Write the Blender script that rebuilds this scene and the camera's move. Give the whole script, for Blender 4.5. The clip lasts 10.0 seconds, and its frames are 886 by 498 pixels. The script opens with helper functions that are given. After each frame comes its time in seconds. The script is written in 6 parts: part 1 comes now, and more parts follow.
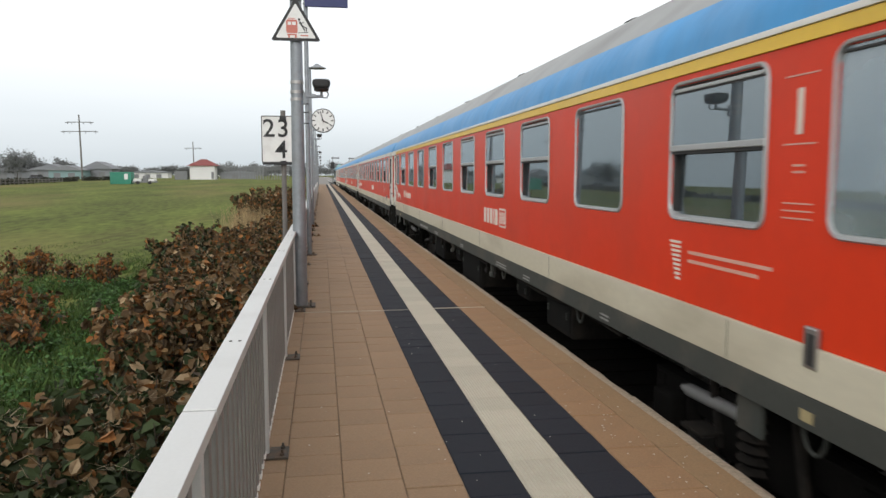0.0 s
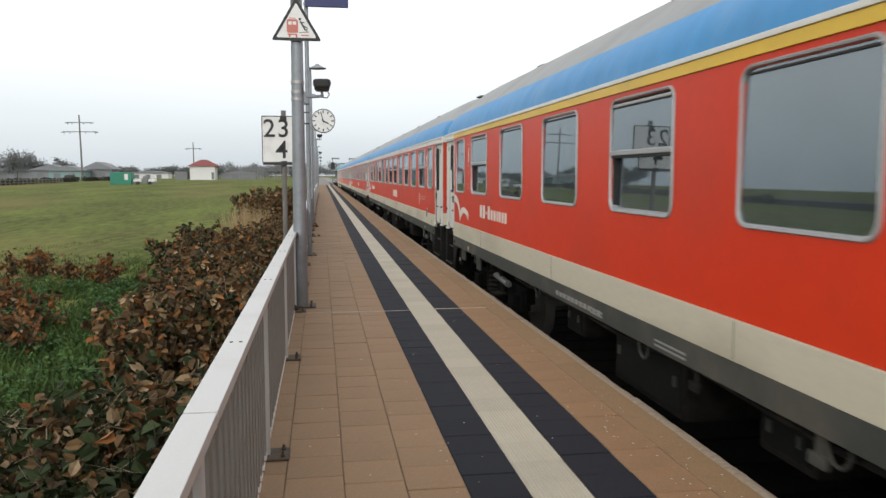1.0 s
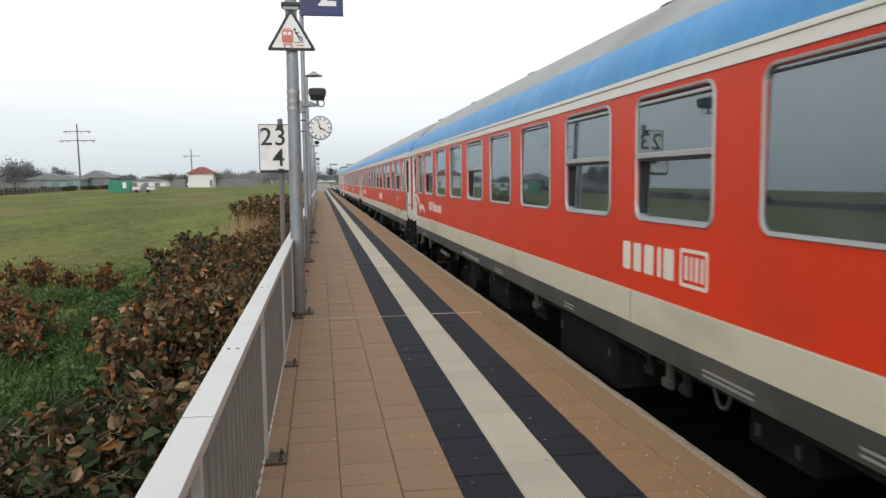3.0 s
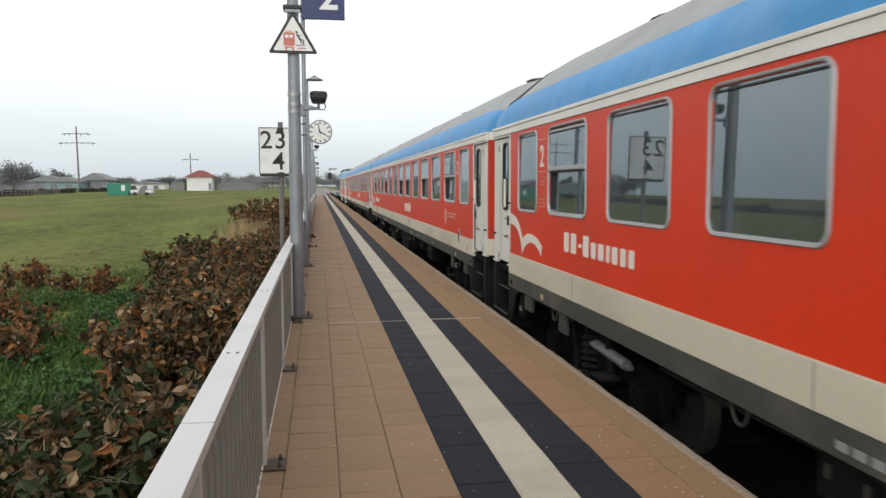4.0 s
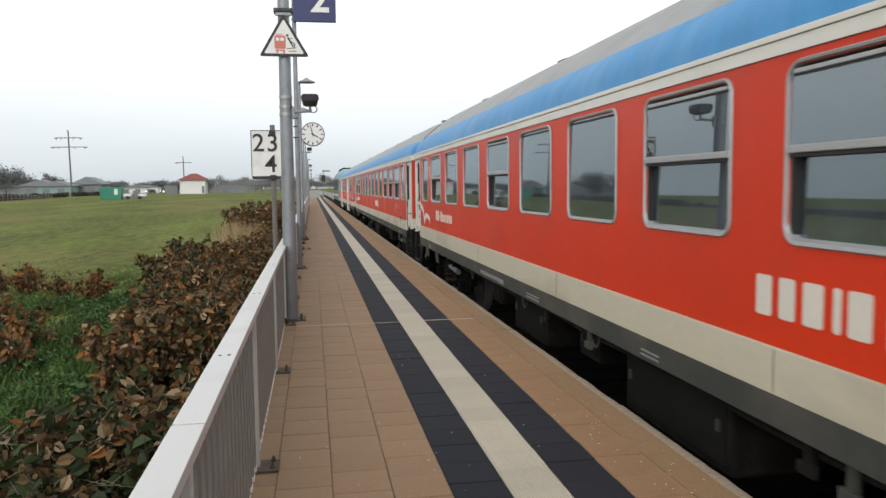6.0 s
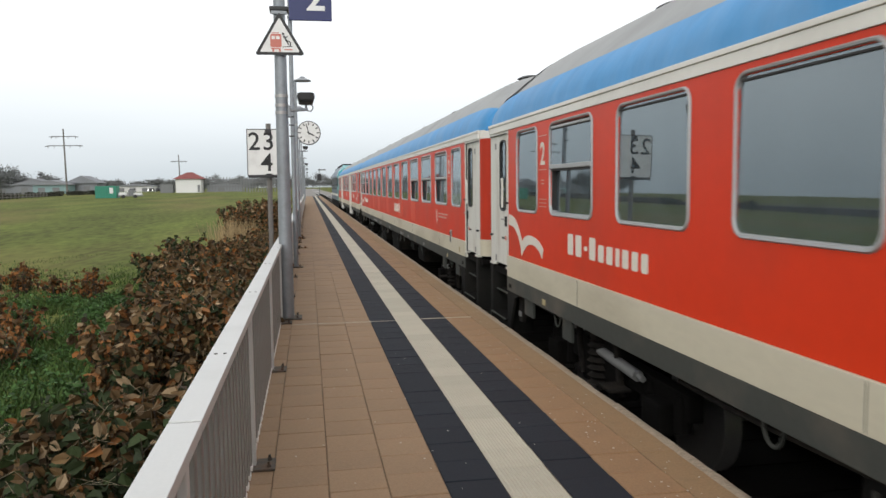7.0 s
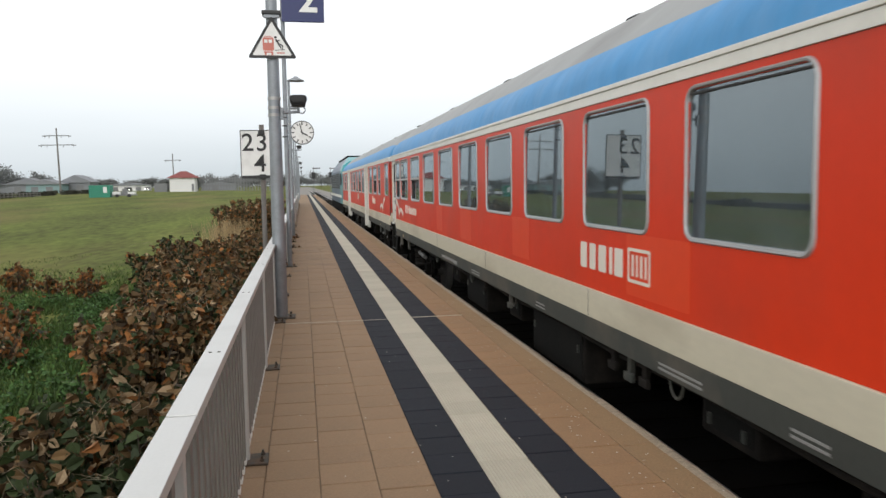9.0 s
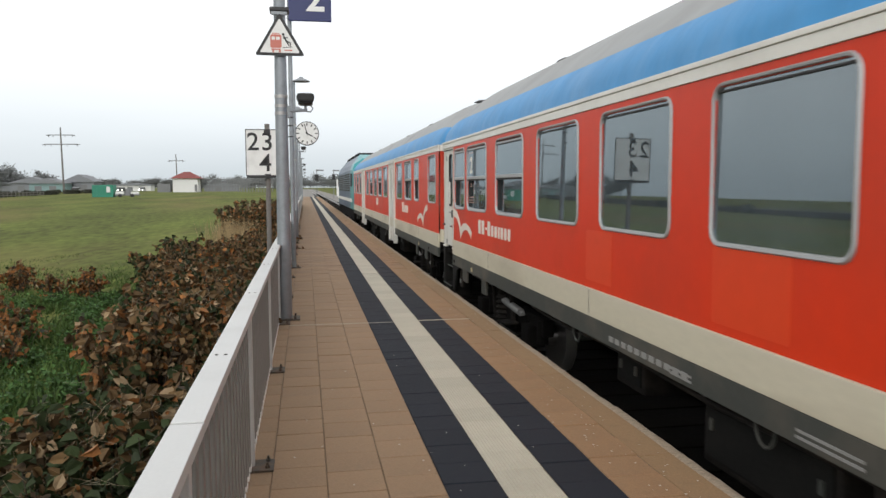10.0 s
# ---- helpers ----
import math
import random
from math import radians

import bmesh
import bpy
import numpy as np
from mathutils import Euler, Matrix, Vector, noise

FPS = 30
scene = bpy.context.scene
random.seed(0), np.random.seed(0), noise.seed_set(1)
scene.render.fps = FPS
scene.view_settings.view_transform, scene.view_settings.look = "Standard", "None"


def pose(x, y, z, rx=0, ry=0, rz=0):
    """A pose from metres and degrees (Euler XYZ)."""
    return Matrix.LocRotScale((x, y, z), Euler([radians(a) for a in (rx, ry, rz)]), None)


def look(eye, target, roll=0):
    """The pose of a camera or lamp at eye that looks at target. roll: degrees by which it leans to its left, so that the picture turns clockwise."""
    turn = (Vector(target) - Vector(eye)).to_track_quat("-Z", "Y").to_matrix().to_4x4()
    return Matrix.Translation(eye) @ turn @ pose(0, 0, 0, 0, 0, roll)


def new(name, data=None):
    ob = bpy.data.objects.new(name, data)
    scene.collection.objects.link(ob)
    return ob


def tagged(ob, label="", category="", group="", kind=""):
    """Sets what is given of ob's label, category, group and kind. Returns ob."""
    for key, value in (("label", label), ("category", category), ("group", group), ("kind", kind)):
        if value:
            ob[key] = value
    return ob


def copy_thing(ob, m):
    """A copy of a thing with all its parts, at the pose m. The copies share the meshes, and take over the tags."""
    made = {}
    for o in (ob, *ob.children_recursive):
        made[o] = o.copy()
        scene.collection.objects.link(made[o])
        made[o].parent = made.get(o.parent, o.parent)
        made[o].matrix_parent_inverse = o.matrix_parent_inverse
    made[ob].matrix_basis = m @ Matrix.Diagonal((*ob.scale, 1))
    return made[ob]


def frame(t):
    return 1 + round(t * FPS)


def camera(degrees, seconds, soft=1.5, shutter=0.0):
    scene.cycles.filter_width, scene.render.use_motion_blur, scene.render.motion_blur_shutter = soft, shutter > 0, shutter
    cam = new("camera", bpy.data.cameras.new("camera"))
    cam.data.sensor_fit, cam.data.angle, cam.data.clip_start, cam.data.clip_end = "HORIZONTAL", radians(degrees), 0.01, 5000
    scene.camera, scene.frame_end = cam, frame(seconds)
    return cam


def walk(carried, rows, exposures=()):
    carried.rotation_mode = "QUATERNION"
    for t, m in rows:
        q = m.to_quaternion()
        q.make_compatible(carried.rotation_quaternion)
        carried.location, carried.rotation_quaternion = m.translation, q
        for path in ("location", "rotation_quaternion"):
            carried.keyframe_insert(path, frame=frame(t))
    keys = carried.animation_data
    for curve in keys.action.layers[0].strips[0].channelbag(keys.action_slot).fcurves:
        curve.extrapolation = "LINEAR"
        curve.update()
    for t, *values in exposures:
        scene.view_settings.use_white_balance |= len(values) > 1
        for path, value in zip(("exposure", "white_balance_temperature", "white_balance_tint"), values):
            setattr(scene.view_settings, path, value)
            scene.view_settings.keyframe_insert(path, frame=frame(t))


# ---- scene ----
# ---------------------------------------------------------------- camera
cam = camera(59.92, 10.0, soft=1.5, shutter=0.14)
# seconds, x, y, z, turn to the right, tilt down, roll (degrees)
PATH = [
    (0, 0.008, -0.009, 1.566, 8.968, 5.511, -0.005),
    (0.5, 0.007, -0.010, 1.568, 8.942, 5.566, 0.025),
    (1, 0.002, 0.017, 1.562, 8.962, 5.475, -0.020),
    (1.5, 0.008, -0.004, 1.566, 8.946, 5.442, 0.228),
    (2, 0.018, -0.059, 1.579, 8.989, 5.378, 0.447),
    (2.5, 0.028, -0.095, 1.584, 9.026, 5.285, 0.725),
    (4, 0.008, -0.036, 1.574, 9.168, 4.730, 0.130),
    (4.5, 0.000, -0.000, 1.565, 9.263, 4.540, 0.000),
    (5, 0.014, -0.038, 1.573, 9.371, 4.536, 0.394),
    (5.5, 0.024, -0.065, 1.577, 9.492, 4.575, 0.520),
    (7, 0.025, -0.073, 1.575, 9.879, 4.744, 0.618),
    (7.5, 0.022, -0.074, 1.575, 10.015, 4.708, 0.369),
    (8, 0.028, -0.115, 1.583, 10.177, 4.719, 0.335),
    (8.5, 0.040, -0.184, 1.597, 10.210, 4.833, 0.508),
    (9, 0.047, -0.236, 1.607, 10.258, 4.905, 0.820),
    (9.5, 0.031, -0.182, 1.597, 10.249, 4.824, 0.672),
    (10, 0.006, -0.073, 1.580, 10.109, 4.645, 0.196),
]


def cam_pose(x, y, z, turn, tilt, roll):
    m = pose(0, 0, 0, 0, 0, -turn) @ pose(0, 0, 0, 90 - tilt, 0, 0) @ pose(0, 0, 0, 0, 0, -roll)
    return Matrix.Translation((x, y, z)) @ m


walk(cam, [(r[0], cam_pose(*r[1:])) for r in PATH], exposures=[(0.0, 0.0), (10.0, 0.0)])

# ---------------------------------------------------------------- light
SUN_ELEV, SUN_AZ = radians(28), radians(200)
world = bpy.data.worlds.new("overcast_sky")
scene.world = world
world.use_nodes = True
wn, wl = world.node_tree.nodes, world.node_tree.links
wn.clear()
sky = wn.new("ShaderNodeTexSky")
sky.sky_type, sky.sun_disc = "NISHITA", False
sky.sun_elevation, sky.sun_rotation = SUN_ELEV, SUN_AZ
sky.dust_density, sky.air_density = 4.0, 1.0
hsv = wn.new("ShaderNodeHueSaturation")
hsv.inputs["Saturation"].default_value = 0.12
wl.new(sky.outputs[0], hsv.inputs["Color"])
bg_sky = wn.new("ShaderNodeBackground")
bg_sky.inputs["Strength"].default_value = 0.05
wl.new(hsv.outputs[0], bg_sky.inputs["Color"])
# the cloud layer: pale grey-blue low down, white higher up
coord = wn.new("ShaderNodeTexCoord")
sep = wn.new("ShaderNodeSeparateXYZ")
wl.new(coord.outputs["Generated"], sep.inputs[0])
cloud = wn.new("ShaderNodeTexNoise")
cloud.inputs["Scale"].default_value, cloud.inputs["Detail"].default_value = 3.0, 3.0
cmap = wn.new("ShaderNodeMapping")
cmap.inputs["Scale"].default_value = (1, 1, 6)
wl.new(coord.outputs["Generated"], cmap.inputs[0])
wl.new(cmap.outputs[0], cloud.inputs["Vector"])
madd = wn.new("ShaderNodeMath")
madd.operation = "MULTIPLY_ADD"
wl.new(cloud.outputs[0], madd.inputs[0])
madd.inputs[1].default_value = 0.06
wl.new(sep.outputs["Z"], madd.inputs[2])
ramp = wn.new("ShaderNodeValToRGB")
els = ramp.color_ramp.elements
els[0].position, els[0].color = 0.0, (0.60, 0.67, 0.71, 1)
els[1].position, els[1].color = 0.34, (1.0, 1.0, 1.0, 1)
e = els.new(0.10)
e.color = (0.77, 0.83, 0.87, 1)
e = els.new(0.18)
e.color = (0.92, 0.955, 0.98, 1)
wl.new(madd.outputs[0], ramp.inputs[0])
bg_cloud = wn.new("ShaderNodeBackground")
bg_cloud.inputs["Strength"].default_value = 0.95
wl.new(ramp.outputs[0], bg_cloud.inputs["Color"])
add = wn.new("ShaderNodeAddShader")
out = wn.new("ShaderNodeOutputWorld")
wl.new(bg_sky.outputs[0], add.inputs[0])
wl.new(bg_cloud.outputs[0], add.inputs[1])
wl.new(add.outputs[0], out.inputs["Surface"])

sun = new("sun", bpy.data.lights.new("sun", "SUN"))
sun.data.energy, sun.data.angle, sun.data.color = 0.5, radians(25), (1.0, 0.96, 0.9)
sun.matrix_world = look((0, 0, 50), (0 - 50 * math.sin(SUN_AZ), 0 - 50 * math.cos(SUN_AZ), 50 - 50 * math.tan(SUN_ELEV)))


# ---------------------------------------------------------------- materials
def material(name, color, rough=0.6, metal=0.0, var=0.15, scale=6.0, fine=60.0, bump=0.1, coat=0.0, per_object=0.0, island=0.0,
             dirt=None, dirt_amount=0.0, dirt_scale=2.0, stretch=(1, 1, 1), spec=0.5):
    """A procedural surface: base colour varied at two scales, optional dirt, fine relief."""
    m = bpy.data.materials.new(name)
    m.use_nodes = True
    n, l = m.node_tree.nodes, m.node_tree.links
    b = n["Principled BSDF"]
    b.inputs["Metallic"].default_value = metal
    b.inputs["Coat Weight"].default_value = coat
    b.inputs["Coat Roughness"].default_value = 0.12
    b.inputs["Specular IOR Level"].default_value = spec
    tc = n.new("ShaderNodeTexCoord")
    mp = n.new("ShaderNodeMapping")
    mp.inputs["Scale"].default_value = stretch
    l.new(tc.outputs["Object"], mp.inputs[0])
    big = n.new("ShaderNodeTexNoise")
    big.inputs["Scale"].default_value, big.inputs["Detail"].default_value = scale, 6
    small = n.new("ShaderNodeTexNoise")
    small.inputs["Scale"].default_value, small.inputs["Detail"].default_value = fine, 4
    l.new(mp.outputs[0], big.inputs["Vector"])
    l.new(mp.outputs[0], small.inputs["Vector"])
    mix = n.new("ShaderNodeMath")
    mix.operation = "ADD"
    l.new(big.outputs[0], mix.inputs[0])
    l.new(small.outputs[0], mix.inputs[1])
    source = mix.outputs[0]
    if per_object or island:
        if per_object:
            info = n.new("ShaderNodeObjectInfo")
            rnd = info.outputs["Random"]
            amount = per_object
        else:
            info = n.new("ShaderNodeNewGeometry")
            rnd = info.outputs["Random Per Island"]
            amount = island
        sc = n.new("ShaderNodeMath")
        sc.operation = "MULTIPLY_ADD"
        l.new(rnd, sc.inputs[0])
        sc.inputs[1].default_value = amount / max(var, 0.01)
        l.new(source, sc.inputs[2])
        off = n.new("ShaderNodeMath")
        off.operation = "SUBTRACT"
        l.new(sc.outputs[0], off.inputs[0])
        off.inputs[1].default_value = 0.5 * amount / max(var, 0.01)
        source = off.outputs[0]
    rg = n.new("ShaderNodeMapRange")
    rg.inputs["From Min"].default_value, rg.inputs["From Max"].default_value = 0.5, 1.5
    rg.inputs["To Min"].default_value, rg.inputs["To Max"].default_value = 1 - var, 1 + var
    rg.clamp = False
    l.new(source, rg.inputs["Value"])
    mul = n.new("ShaderNodeVectorMath")
    mul.operation = "SCALE"
    mul.inputs[0].default_value = color[:3]
    l.new(rg.outputs[0], mul.inputs["Scale"])
    col = mul.outputs[0]
    if dirt:
        dn = n.new("ShaderNodeTexNoise")
        dn.inputs["Scale"].default_value, dn.inputs["Detail"].default_value = dirt_scale, 8
        l.new(mp.outputs[0], dn.inputs["Vector"])
        dr = n.new("ShaderNodeMapRange")
        dr.inputs["From Min"].default_value, dr.inputs["From Max"].default_value = 0.48, 0.75
        dr.inputs["To Max"].default_value = dirt_amount
        l.new(dn.outputs[0], dr.inputs["Value"])
        dm = n.new("ShaderNodeMix")
        dm.data_type = "RGBA"
        l.new(dr.outputs[0], dm.inputs["Factor"])
        l.new(col, dm.inputs[6])
        dm.inputs[7].default_value = (*dirt, 1)
        col = dm.outputs[2]
    l.new(col, b.inputs["Base Color"])
    rr = n.new("ShaderNodeMapRange")
    rr.inputs["To Min"].default_value, rr.inputs["To Max"].default_value = max(0.02, rough - 0.1), min(1, rough + 0.1)
    l.new(big.outputs[0], rr.inputs["Value"])
    l.new(rr.outputs[0], b.inputs["Roughness"])
    if bump:
        bp = n.new("ShaderNodeBump")
        bp.inputs["Strength"].default_value, bp.inputs["Distance"].default_value = bump, 0.01
        l.new(small.outputs[0], bp.inputs["Height"])
        l.new(bp.outputs[0], b.inputs["Normal"])
    return m


def glass_material(name, tint, ior, rough=0.015, film=0.0):
    """Window glass: clear with a tint, and mirror reflection that grows towards grazing angles."""
    m = bpy.data.materials.new(name)
    m.use_nodes = True
    n, l = m.node_tree.nodes, m.node_tree.links
    n.clear()
    o = n.new("ShaderNodeOutputMaterial")
    t = n.new("ShaderNodeBsdfTransparent")
    t.inputs[0].default_value = (*tint, 1)
    g = n.new("ShaderNodeBsdfGlossy")
    g.inputs["Color"].default_value = (0.82, 0.92, 0.97, 1)
    g.inputs["Roughness"].default_value = rough
    f = n.new("ShaderNodeFresnel")
    f.inputs["IOR"].default_value = ior
    mx = n.new("ShaderNodeMixShader")
    l.new(f.outputs[0], mx.inputs[0])
    l.new(t.outputs[0], mx.inputs[1])
    l.new(g.outputs[0], mx.inputs[2])
    # a thin, patchy, pale diffuse film on the outside
    d = n.new("ShaderNodeBsdfDiffuse")
    d.inputs[0].default_value = (0.60, 0.67, 0.71, 1)
    tc = n.new("ShaderNodeTexCoord")
    ns = n.new("ShaderNodeTexNoise")
    ns.inputs["Scale"].default_value, ns.inputs["Detail"].default_value = 2.2, 4.0
    l.new(tc.outputs["Object"], ns.inputs["Vector"])
    mr = n.new("ShaderNodeMapRange")
    mr.inputs["From Min"].default_value, mr.inputs["From Max"].default_value = 0.3, 0.7
    mr.inputs["To Min"].default_value, mr.inputs["To Max"].default_value = film * 0.6, film * 1.4
    l.new(ns.outputs[0], mr.inputs["Value"])
    mf = n.new("ShaderNodeMixShader")
    l.new(mr.outputs[0], mf.inputs[0])
    l.new(mx.outputs[0], mf.inputs[1])
    l.new(d.outputs[0], mf.inputs[2])
    l.new(mf.outputs[0], o.inputs[0])
    return m


def glow_material(name, color, strength):
    m = bpy.data.materials.new(name)
    m.use_nodes = True
    b = m.node_tree.nodes["Principled BSDF"]
    b.inputs["Base Color"].default_value = (*color, 1)
    b.inputs["Emission Color"].default_value = (*color, 1)
    b.inputs["Emission Strength"].default_value = strength
    return m


